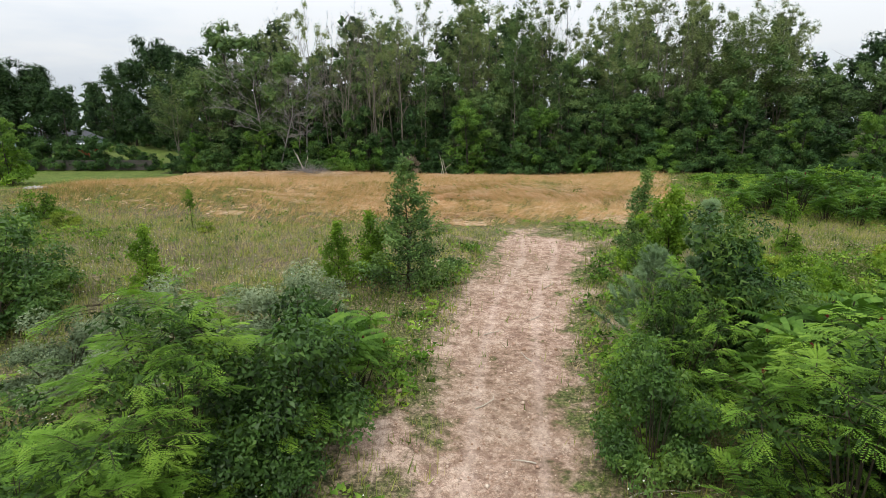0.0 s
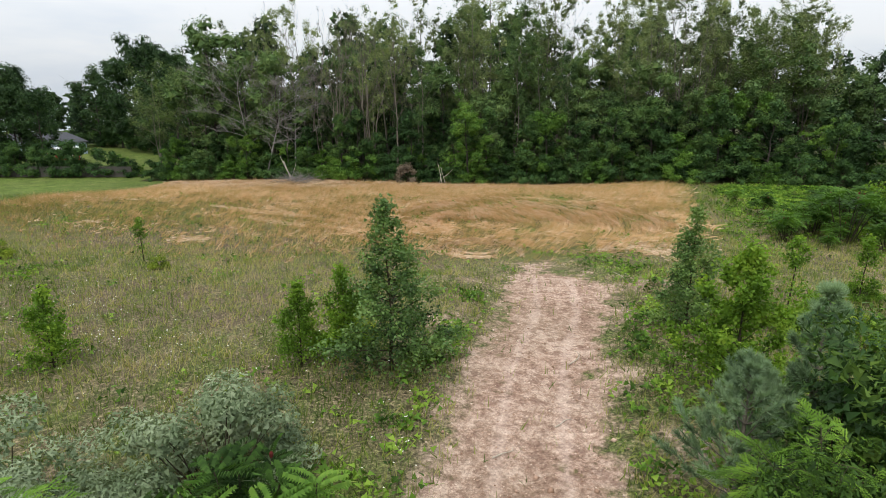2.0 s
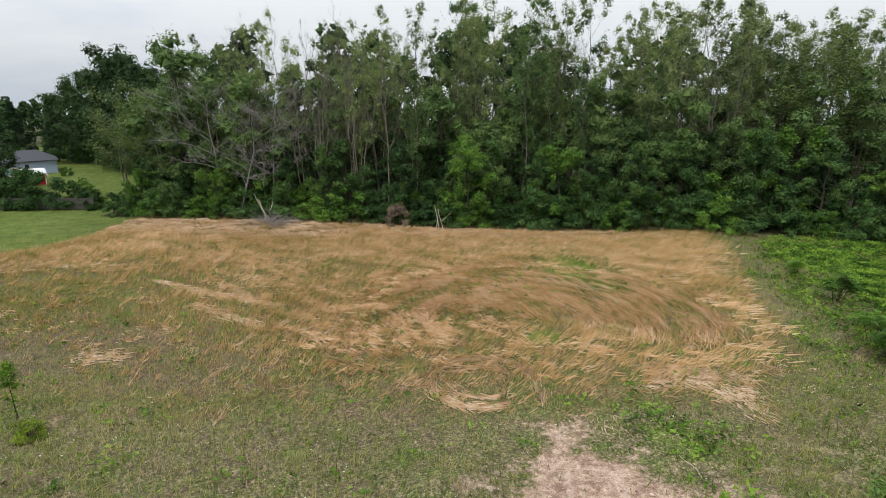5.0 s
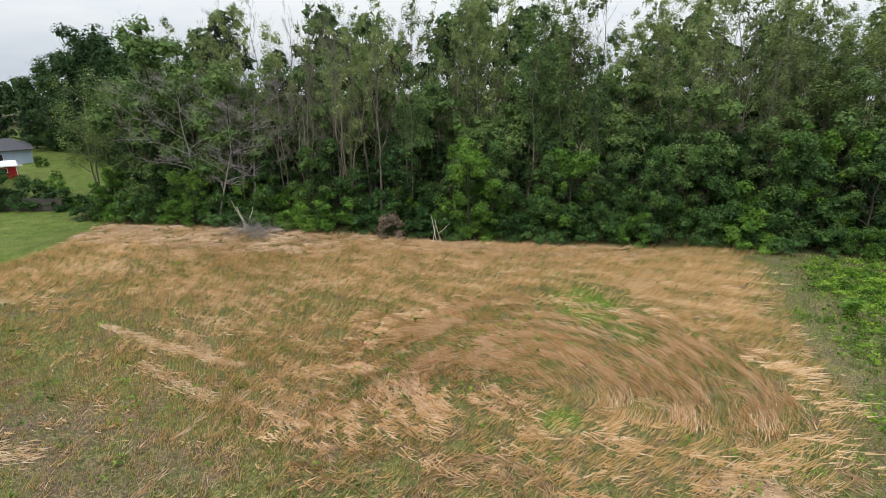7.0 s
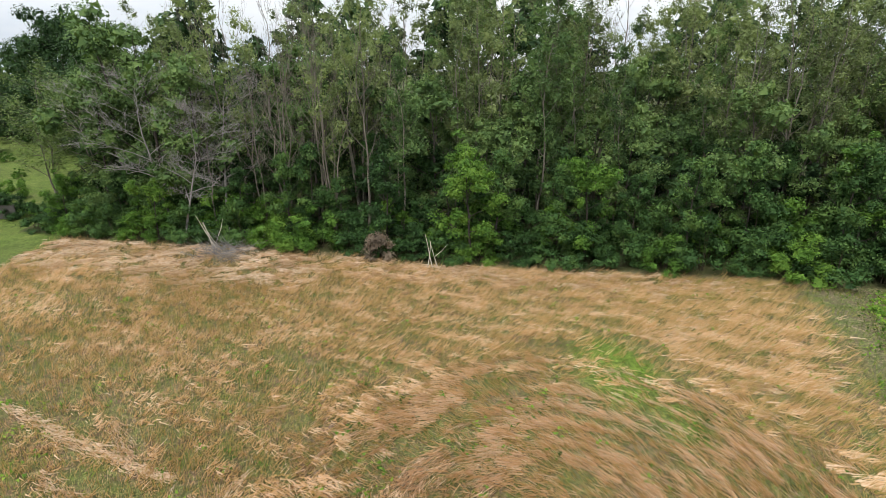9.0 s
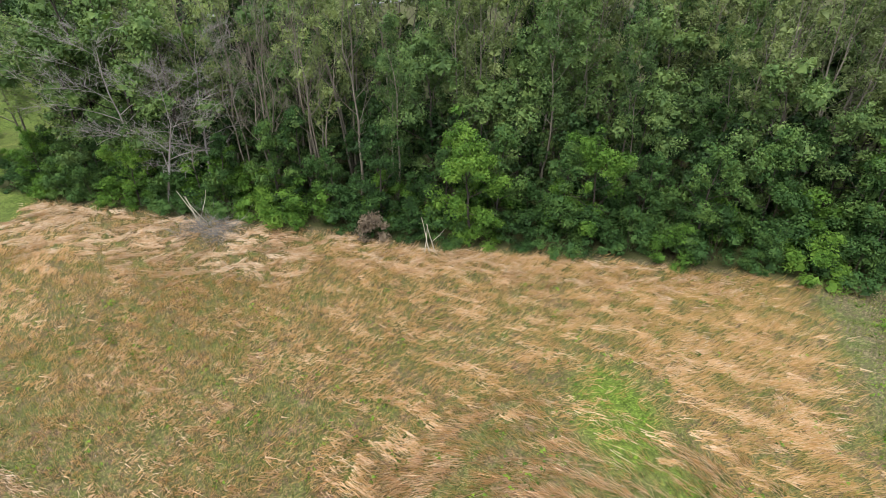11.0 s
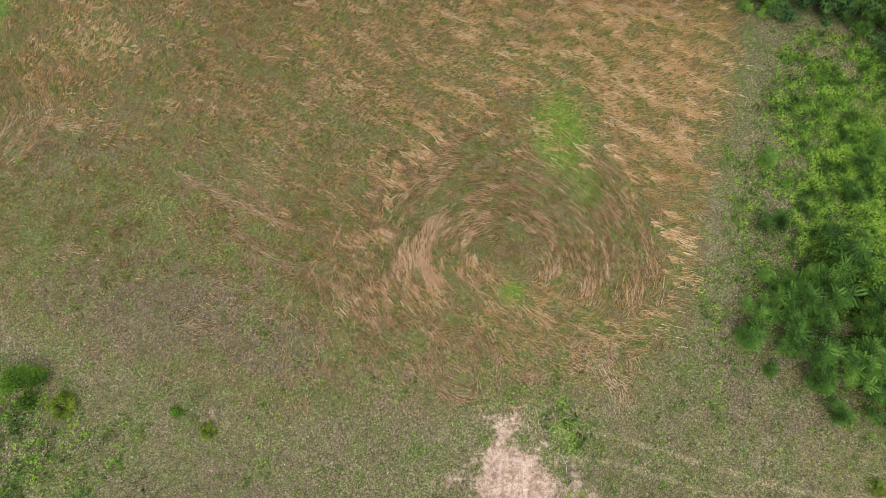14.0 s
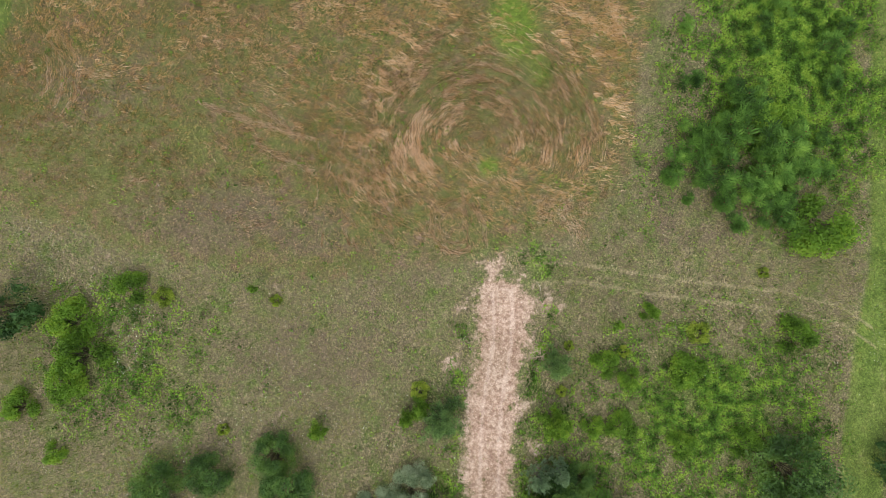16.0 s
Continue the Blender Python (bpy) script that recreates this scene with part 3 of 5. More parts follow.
def stems_to(rng, L, r0, spread=0.3):
    tubes = []
    for c in L:
        foot = np.array((c[0] * spread * rng.uniform(0.3, 1), c[1] * spread * rng.uniform(0.3, 1), -0.1))
        mid = foot * 0.45 + c[:3] * 0.55 + np.array((0, 0, 0.1 * c[2])) + rng.normal(0, 0.05, 3)
        tubes.append(tube(np.array((foot, foot * 0.75 + mid * 0.25 + np.array((0, 0, 0.05)), mid, c[:3])), np.array((r0, r0 * 0.8, r0 * 0.5, r0 * 0.2)), 4))
    return join(tubes)


def plant(name, label, category, wood, leaves, bark_m, leaf_m, group="", crown="crown", trunk="trunk", kind="", inner=None):
    """A growing thing at the origin from its wooden and its leafy mesh."""
    ob = thing(name, label, category, group=group, kind=kind)
    part(trunk, mesh_data(trunk, *wood, bark_m, True), bark_m, ob)
    if leaves is not None:
        part(crown, mesh_data(crown, *leaves, leaf_m), leaf_m, ob)
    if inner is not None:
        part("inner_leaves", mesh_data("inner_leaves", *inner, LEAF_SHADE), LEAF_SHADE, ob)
    return ob


STOCK = Vector((0, -400, -60))


def set_at(proto, x, y, scale=1.0, turn=0.0, tall=1.0, sink=0.0, label="", lean=(0, 0)):
    """A copy of a plant on the ground at x, y."""
    m = Matrix.Translation((x, y, gz(x, y) - sink)) @ Euler((radians(lean[0]), radians(lean[1]), turn)).to_matrix().to_4x4() @ Matrix.Diagonal((scale, scale, scale * tall, 1))
    ob = copy_thing(proto, m)
    ob.name = proto.name.split(".")[0]
    if label:
        ob["label"] = label
    return ob


TOPS = {}


def top_of(proto):
    """How tall a tree kind stands as built, but for its last few twigs."""
    if proto.name not in TOPS:
        z = []
        for o in proto.children:
            co = np.empty(3 * len(o.data.vertices), np.float32)
            o.data.vertices.foreach_get("co", co)
            z.append(float(np.percentile(co[2::3], 99)))
        TOPS[proto.name] = max(z)
    return TOPS[proto.name]


def drop(*protos):
    for p in protos:
        for o in (*p.children_recursive, p):
            bpy.data.objects.remove(o)


def rs(seed):
    return np.random.RandomState(seed)


# ---------- the wood behind the field ----------
def tall_tree(seed, leaves, name="tall_tree", leaf=None, size=0.165):
    rng = rs(seed)
    wood, segs = grow(rng, 20, 0.19, 0.40, 11, (0.09, 0.13, 0.06), (42, 68), 14, 4, wob=0.012, stems=2 + seed % 3, spread=0.07)
    n = 84 + 14 * (seed % 3)
    some = segs[rng.choice(len(segs), n, replace=len(segs) < n)]
    L = np.concatenate((some.mean(1) + rng.normal(0, 0.15, (n, 3)), rng.uniform(0.26, 0.66, (n, 1))), 1)
    P, d = on_lumps(rng, L, leaves, 1.45, True)
    loose_ = spots_on(rng, segs, leaves // 6, 0.25)
    low = spots_on(rng, segs, leaves // 9, 0.35)
    low[:, 2] *= rng.uniform(0.25, 0.8, len(low))
    low[:, :2] *= 0.45
    crown = join([leaf_tris(rng, P, size, 0.5, 0.5, d * 0.9, 0.8), leaf_tris(rng, np.concatenate((loose_, low)), size, 0.7, 0.5), core_leaves(rng, L, leaves // 14, size * 2.4)])
    return plant(name, "tall slender woodland tree with thin airy green crown", "tree", wood, crown, BARK, leaf or LEAF_PALE, "woodland trees")


def leafy_tree(seed, leaves, size, leaf, label, H=18, name="woodland_tree", bark_m=None, clumps=46, twigs=3, low=0.14, wide=0.0):
    rng = rs(seed)
    wood, segs = grow(rng, H, 0.26 * H / 18, low, 16, (0.15 + wide, 0.10 + wide * 0.5, 0.18), (16, 60), 12, twigs, wob=0.012)
    some, t = segs[rng.choice(len(segs), clumps)], rng.uniform(-0.8, 1.0, (clumps, 1))
    ends = some[:, 0] + (some[:, 1] - some[:, 0]) * t
    ends[:, 2] *= rng.uniform(0.85, 1.0, clumps)
    L = np.concatenate((ends, H * rng.uniform(0.045, 0.095, (clumps, 1))), 1)
    P, d = on_lumps(rng, L, leaves, 0.85, True)
    crown = join([leaf_tris(rng, P, size, 0.6, 0.62, d * 1.2, 0.8), core_leaves(rng, L, max(150, leaves // 8), H * 0.042)])
    return plant(name, label, "tree", wood, crown, bark_m or BARK_DARK, leaf, "woodland trees")


def bare_tree(seed, H=21):
    rng = rs(seed)
    wood, segs = grow(rng, H, 0.2, 0.35, 11, (0.2, 0.10, 0.05), (40, 66), 16, 6, stems=1 + seed % 2, spread=0.08, fine=3)
    return plant("dead_tree", "bare dead tree with thin grey-brown branches", "tree", wood, None, BARK, None, "dead trees")


def feathery_tree(seed, leaves):
    rng = rs(seed)
    wood, segs = grow(rng, 19, 0.24, 0.28, 11, (0.30, 0.14, 0.06), (30, 42), -10, 8, stems=2, spread=0.10)
    P = spots_on(rng, segs, leaves, 0.5)
    P[:, 2] += rng.normal(0, 0.15, len(P))
    return plant("feathery_tree", "broad tree with layered feathery yellow-green foliage", "tree", wood, leaf_tris(rng, P, 0.27, 1.6, 0.5, None, 0.5), BARK, LEAF_FEATHER, "woodland trees")


def hedge_shrub(seed, leaf, label, leaves=2500, size=0.24, rx=2.6, ry=2.3, H=4.2, name="woodland_shrub", lumps=24):
    rng = rs(seed)
    L = lumps_of(rng, rx, ry, H, lumps, 0.85)
    trunks = L[::2]
    P, d = on_lumps(rng, L, leaves)
    return plant(name, label, "shrub", stems_to(rng, trunks, 0.035), join([leaf_tris(rng, P, size, 0.5, 0.66, d * 1.2, 0.8), core_leaves(rng, L, 420, 0.46)]), STEM, leaf, "shrubs at the wood's edge", trunk="stem")


talls = [tall_tree(s, 5000) for s in (11, 12, 13, 14)]
talls_dark = [tall_tree(s, 5000, leaf=LEAF_WOOD, size=0.175) for s in (15, 16)]
leafies = [leafy_tree(s, 5400, 0.265, LEAF_WOOD, "full green woodland tree with dense rounded crown") for s in (21, 22, 23)]
oaks = [leafy_tree(s, 9000, 0.34, LEAF_OAK, "large dark green broadleaf tree with heavy crown", 20, "oak_tree", clumps=120, low=0.05, wide=0.13) for s in (31, 32)]
bares = [bare_tree(s) for s in (41, 42, 43)]
feathers = [feathery_tree(s, 9500) for s in (51, 52)]
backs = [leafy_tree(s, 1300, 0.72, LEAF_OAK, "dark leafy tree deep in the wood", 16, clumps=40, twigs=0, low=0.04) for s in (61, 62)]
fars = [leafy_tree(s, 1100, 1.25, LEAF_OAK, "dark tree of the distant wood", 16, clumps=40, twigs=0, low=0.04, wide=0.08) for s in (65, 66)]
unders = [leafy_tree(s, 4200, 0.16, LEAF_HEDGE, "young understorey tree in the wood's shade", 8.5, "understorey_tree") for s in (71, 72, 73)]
brights = [leafy_tree(s, 6500, 0.175, LEAF_BRIGHT, "bright green young tree at the wood's edge", 8.5, "young_tree", wide=0.14, clumps=60) for s in (75, 76)]
hedges = [hedge_shrub(s, LEAF_HEDGE, "dense dark green shrub hung with vines", 2900, 0.15) for s in (81, 82, 83)]
hedges_b = [hedge_shrub(s, LEAF_BRIGHT, "fresh green shrub at the edge of the field", 2900, 0.15) for s in (85, 86)]

prof_px = (-200, 0, 60, 100, 140, 180, 230, 300, 360, 400, 450, 510, 545, 590, 650, 700, 770, 800, 900, 990, 1010, 1040, 1100, 1200, 1300, 1400, 1440, 1460, 1500, 1530, 1568, 1800)
prof_top = (100, 100, 112, 150, 182, 112, 88, 64, 76, 60, 40, 25, 40, 30, 5, 0, 40, 0, -10, 5, 85, 40, 10, 0, 0, 20, 70, 120, 122, 90, 78, 60)


def canopy(x, y):
    """How tall a tree at x, y stands so that the wood keeps its skyline."""
    px = 784 + 1002 * x / (0.966 * y)
    v = (441 - np.interp(px, prof_px, prof_top)) / 1002
    return px, 9 + y * (0.966 * v - 0.2588) / (0.966 + 0.2588 * v) - gz(x, y)


pick = random.Random(7)
for row, Y in enumerate((87.5, 92.5, 98.5, 105.5, 113.0)):
    step = (5.6, 5.4, 5.6, 6.4, 6.2)[row]
    n = int(118 / step)
    for i in range(n):
        x = -48 + i * step + pick.uniform(-1.8, 1.8)
        y = Y + pick.uniform(-2.2, 2.2) + (-12 * max(0, (x - 28) / 30) if x > 28 else 0)
        if y < wood_edge(x) + 4.5 or x < -41.5:
            continue
        px, H = canopy(x, y)
        H *= pick.uniform(0.84, 1.12)
        tip = pick.random()
        if row >= 4:
            proto, part_of = pick.choice(backs), 0.86
        elif px < 420:
            proto, part_of = (pick.choice(leafies), 0.98) if tip < 0.75 else (pick.choice(oaks), 0.98)
        elif px < 690:
            proto, part_of = (pick.choice(bares), 1.0) if tip < 0.34 else (pick.choice(talls), 0.98) if tip < 0.66 else (pick.choice(leafies), 0.74)
        elif px < 1455:
            proto, part_of = (pick.choice(talls), 1.0) if tip < 0.52 else (pick.choice(talls_dark), 1.0) if tip < 0.86 else (pick.choice(bares), 1.0) if tip < 0.93 else (pick.choice(leafies), 0.66)
        else:
            proto, part_of = pick.choice(leafies), 0.95
        set_at(proto, x, y, H * part_of / top_of(proto), pick.uniform(0, 6.28), pick.uniform(0.97, 1.03), lean=(pick.gauss(0, 1.2), pick.gauss(0, 1.2)))

# trees that stand out: x, y, kind, height, turn
for x, y, proto, H, turn in ((40.5, 82.5, feathers[0], 19.8, 0.4), (46.0, 80.0, feathers[1], 17.5, 2.0), (35.5, 84.0, talls[1], 23.0, 1.0), (31.5, 82.0, talls[3], 23.0, 3.3), (38.0, 87.5, talls_dark[1], 23.5, 2.4), (44.0, 86.0, talls[0], 21.5, 4.4), (27.0, 83.0, talls[2], 22.5, 0.1),
                                  (10.5, 87.5, talls_dark[0], 24.0, 0.3), (12.5, 90.0, talls_dark[1], 24.5, 2.3), (4.5, 90.0, talls[2], 23.5, 4.0), (-7.5, 91.0, talls[0], 23.5, 5.0),
                                  (-16.0, 100.0, bares[0], 23.5, 0.8), (-19.5, 103.0, bares[1], 24.0, 2.6), (-12.5, 98.0, bares[2], 21.0, 1.7),
                                  (-29.5, 94.0, leafies[0], 20.0, 1.0), (-24.5, 91.0, leafies[1], 17.5, 3.0), (-36.5, 94.5, leafies[2], 15.0, 2.0), (-39.5, 98.5, feathers[0], 16.0, 5.0),
                                  (-46.5, 101.0, feathers[1], 17.0, 1.2), (-46.0, 112.0, oaks[0], 18.5, 0.5), (-55.0, 126.0, oaks[1], 21.5, 1.5), (-73.0, 147.0, oaks[0], 24.5, 2.5), (-80.5, 151.0, oaks[1], 21.0, 0.7), (-87.5, 154.0, oaks[0], 19.0, 3.7),
                                  (-64.5, 138.0, oaks[1], 24.0, 4.5), (-72.0, 160.0, oaks[0], 19.0, 5.5), (-68.0, 168.0, leafies[1], 15.0, 0.6),
                                  (-74.5, 107.0, oaks[0], 17.0, 3.9), (-80.0, 101.0, oaks[1], 18.0, 0.2), (-84.0, 112.0, oaks[0], 18.0, 1.1), (-68.0, 103.5, oaks[1], 13.5, 2.2), (-77.0, 112.0, oaks[1], 18.0, 5.0), (-77.5, 104.5, oaks[0], 17.0, 0.9),
                                  (78.0, 108.0, oaks[0], 20.0, 1.9), (85.0, 100.0, oaks[1], 20.0, 3.1), (54.0, 84.0, leafies[0], 12.0, 0.9), (60.0, 80.0, leafies[2], 12.5, 2.9), (66.0, 86.0, leafies[1], 13.5, 4.9),
                                  (-47.5, 62.0, brights[0], 7.4, 2.7), (-22.0, 88.5, bares[1], 13.0, 3.6), (-14.5, 88.5, bares[0], 20.0, 0.3), (-10.5, 88.0, bares[2], 21.0, 2.9), (-6.5, 87.5, bares[1], 19.0, 5.2), (-17.5, 90.0, bares[2], 17.0, 1.2), (19.5, 91.0, leafies[1], 16.5, 2.2), (23.5, 95.0, leafies[2], 17.5, 0.2)):
    set_at(proto, x, y, H * 1.04 / top_of(proto), turn)
for x, y, s in ((-89.0, 160.0, 0.62), (-97.0, 163.0, 0.55), (-82.0, 166.0, 0.62), (-104.0, 158.0, 0.6), (-93.0, 168.0, 0.6), (-101.0, 170.0, 0.62), (-110.0, 168.0, 0.6), (-116.0, 160.0, 0.6)):
    set_at(fars[0], x, y, s * 1.35, y, 0.95)

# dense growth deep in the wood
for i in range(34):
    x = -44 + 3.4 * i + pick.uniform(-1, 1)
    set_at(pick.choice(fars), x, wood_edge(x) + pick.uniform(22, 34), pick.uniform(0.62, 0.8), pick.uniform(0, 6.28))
# extra low dark trees, added to block light coming through from behind
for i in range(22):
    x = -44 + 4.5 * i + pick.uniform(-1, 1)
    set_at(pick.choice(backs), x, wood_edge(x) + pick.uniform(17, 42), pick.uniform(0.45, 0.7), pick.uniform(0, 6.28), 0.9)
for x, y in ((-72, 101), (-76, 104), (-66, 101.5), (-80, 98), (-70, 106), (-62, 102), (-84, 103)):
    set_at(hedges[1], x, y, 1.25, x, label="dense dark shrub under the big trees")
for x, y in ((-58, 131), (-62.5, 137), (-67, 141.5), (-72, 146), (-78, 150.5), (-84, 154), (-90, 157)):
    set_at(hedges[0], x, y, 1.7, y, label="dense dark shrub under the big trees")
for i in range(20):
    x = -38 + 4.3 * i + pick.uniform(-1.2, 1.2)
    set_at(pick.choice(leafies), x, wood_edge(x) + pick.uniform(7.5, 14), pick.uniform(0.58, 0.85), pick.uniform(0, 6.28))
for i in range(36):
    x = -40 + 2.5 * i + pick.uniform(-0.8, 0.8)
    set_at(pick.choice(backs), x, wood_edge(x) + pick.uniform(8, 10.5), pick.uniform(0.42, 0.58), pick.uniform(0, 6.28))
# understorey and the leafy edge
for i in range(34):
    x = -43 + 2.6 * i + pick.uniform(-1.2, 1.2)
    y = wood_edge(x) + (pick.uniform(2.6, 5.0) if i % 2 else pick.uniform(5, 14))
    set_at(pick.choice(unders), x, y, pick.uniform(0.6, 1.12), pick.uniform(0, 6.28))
for x, y, proto, s, turn in ((3.6, 80.6, brights[0], 1.16, 0.6), (13.8, 81.0, brights[1], 1.05, 2.0), (32.5, 75.5, unders[0], 1.15, 1.0), (35.5, 76.5, brights[1], 1.18, 3.0), (-14.0, 86.5, unders[1], 1.0, 2.0),
                             (-40.8, 93.5, brights[0], 0.72, 3.3), (-28.0, 88.0, brights[1], 0.7, 0.2), (21.0, 79.0, unders[2], 0.85, 4.0), (43.0, 70.5, brights[0], 0.75, 5.1), (49.5, 66.0, brights[1], 0.85, 0.7), (54.0, 60.0, brights[0], 0.9, 2.2)):
    set_at(proto, x, y, s, turn)
x = -45.0
while x < 56:
    e = float(wood_edge(x))
    proto = pick.choice(hedges + hedges[:1] + hedges_b)
    set_at(proto, x, e + 1.7 + pick.uniform(-0.4, 0.5), pick.uniform(0.72, 1.05), pick.uniform(0, 6.28), pick.uniform(0.8, 1.1))
    set_at(pick.choice(hedges + hedges_b), x + 1.1, e + 4.6 + pick.uniform(-0.8, 0.8), pick.uniform(0.9, 1.4), pick.uniform(0, 6.28))
    x += pick.uniform(2.5, 3.2)

# far woods beyond the road and round the place
for i in range(84):
    x, y = (-320 + 260 * i / 52 + pick.uniform(-5, 5), 236 - 28 * i / 52 + pick.uniform(-14, 14)) if i < 52 else (-70 + 400 * (i - 52) / 32 + pick.uniform(-7, 7), 160 + pick.uniform(-10, 18))
    set_at(pick.choice(fars), x, y, pick.uniform(0.7, 0.9), pick.uniform(0, 6.28))
for x, y in ((-110, 190), (-122, 196), (-136, 186), (-104, 197), (-150, 190)):
    set_at(hedges_b[0], x, y, 1.1, x, 0.5, label="low green roadside shrub beyond the road")

# dead wood at the edge of the field
rng = rs(90)
pile = []
for i in range(150):
    a, el, L = rng.uniform(0, 6.28), rng.uniform(-5, 38), rng.uniform(0.8, 2.6)
    q = bent(rng, (rng.normal(0, 1.0), rng.normal(0, 0.8), rng.uniform(0.05, 0.6)), a, el, L, rng.uniform(-25, 25), 5, 0.25)
    q[:, 2] = np.maximum(q[:, 2], 0.03)
    pile.append(tube(q, np.linspace(rng.uniform(0.012, 0.035), 0.006, 5), 3))
brush = plant("brush_pile", "heap of bare grey fallen branches beside the wood", "brush pile", join(pile), None, BARK_DEAD, None, trunk="brushwood")
set_at(brush, -19.3, 82.6, 1.15)
set_at(brush, -18.2, 81.6, 0.8, 2.0, 0.6)
snag = plant("fallen_branch", "pale broken forked branch leaning against shrubs", "branch", join([tube(bent(rng, (0, 0, -0.05), 1.9, 62, 3.2, 10, 5, 0.1), np.linspace(0.05, 0.02, 5), 6), tube(bent(rng, (0.5, 0.1, -0.05), 2.1, 58, 2.6, 18, 5, 0.1), np.linspace(0.05, 0.02, 5), 5),
             tube(bent(rng, (-0.5, 0.0, -0.05), 0.9, 60, 2.6, 5, 5, 0.1), np.linspace(0.05, 0.02, 5), 5), tube(bent(rng, (0.2, 0.0, 1.2), 0.2, 30, 1.6, 20, 5, 0.1), np.linspace(0.03, 0.01, 5), 4)]), None, BARK_PALE, None, trunk="branch")
set_at(snag, 0.2, 78.6, 1.0, 0.3)
set_at(snag, -20.2, 83.6, 1.25, 1.4)
withered = hedge_shrub(95, DEAD_LEAF, "withered brown shrub at the wood's edge", 1500, 0.16, 1.6, 1.3, 2.2, "withered_shrub", 14)
set_at(withered, -4.6, 80.9, 0.9, 0.0, 1.25)
# an old tree with a fan of dead grey twigs, leaning out of the edge
rng = rs(97)
wood, segs = grow(rng, 12.5, 0.15, 0.3, 15, (0.40, 0.22, 0.08), (28, 40), -30, 9, fine=8, twig_len=0.5)
fan = plant("dead_tree", "leaning dead tree with a fan of fine grey twigs", "tree", wood, None, BARK_DEAD, None, "dead trees")
set_at(fan, -25.0, 87.6, 1.05, 2.4, lean=(4, -12))
set_at(fan, -21.5, 89.5, 1.2, 4.4, lean=(-3, -6))
set_at(fan, -28.0, 91.0, 1.25, 0.6, lean=(-3, -4))
drop(*fars, *talls, *talls_dark, *leafies, *oaks, *bares, *feathers, *unders, *brights, *backs, brush, snag, withered, fan)


# ---------- shrubs and saplings along the lane ----------
def filler(rng, L, n, size):
    """The shaded inner leaves that close a bush."""
    inner = L * np.array((0.85, 0.85, 0.88, 0.80))
    Q, e = on_lumps(rng, inner, n)
    return leaf_tris(rng, Q, size * 1.15, 0.3, 0.75, e)


def locust_bush(seed, r, H, count, label, size=0.225):
    """Branches end in flat sprays: fronds set left and right along each twig, drooping at the tips."""
    rng = rs(seed)
    L = lumps_of(rng, r, r, H * 1.12, 40, 0.72, 0.05)
    skirt = rng.uniform(0, 6.28, 22)
    L = np.concatenate((L, np.stack((np.cos(skirt) * r * rng.uniform(0.4, 0.95, 22), np.sin(skirt) * r * rng.uniform(0.4, 0.95, 22), rng.uniform(0.3, 1.3, 22), rng.uniform(0.45, 0.75, 22)), 1)))
    twigs = count // 12
    P0, d = on_lumps(rng, L * np.array((1, 1, 1, 0.8)), twigs, 0.75)
    d = d + 0.35 * rng.normal(0, 1, d.shape)
    d[:, 2] = 0.25 * d[:, 2] + 0.12
    d /= np.linalg.norm(d, axis=1)[:, None]
    side = np.cross(d, np.array((0, 0, 1.0)))
    side /= np.linalg.norm(side, axis=1)[:, None] + 1e-9
    length = rng.uniform(0.35, 0.8, twigs)
    P, D, tubes = [], [], [stems_to(rng, L, 0.03)]
    for k in range(12):
        t = (k + 1) / 12
        s = 1 if k % 2 else -1
        P.append(P0 + d * (length * t)[:, None] - np.array((0, 0, 1.0)) * (0.22 * length * t * t)[:, None])
        D.append(d * (0.45 + 0.7 * t) + side * (s * (1.05 - 0.75 * t)) + rng.normal(0, 0.16, d.shape) - np.array((0, 0, 0.12 + 0.2 * t)))
    for i in range(0, twigs, 2):
        tubes.append(tube(np.array((P0[i] - d[i] * 0.25, P0[i] + d[i] * length[i] * 0.5, P0[i] + d[i] * length[i] - np.array((0, 0, 0.2 * length[i])))), np.array((0.010, 0.007, 0.003)), 3))
    leaves = fronds(rng, np.concatenate(P), np.concatenate(D), size, 6, 0.19, 0.25, 0.95)
    # inner leaves in the darkened colour that stands for shade within the bush
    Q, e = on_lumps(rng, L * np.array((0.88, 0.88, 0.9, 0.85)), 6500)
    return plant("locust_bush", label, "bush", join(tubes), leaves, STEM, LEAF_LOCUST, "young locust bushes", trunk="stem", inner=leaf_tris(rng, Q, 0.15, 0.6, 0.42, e))


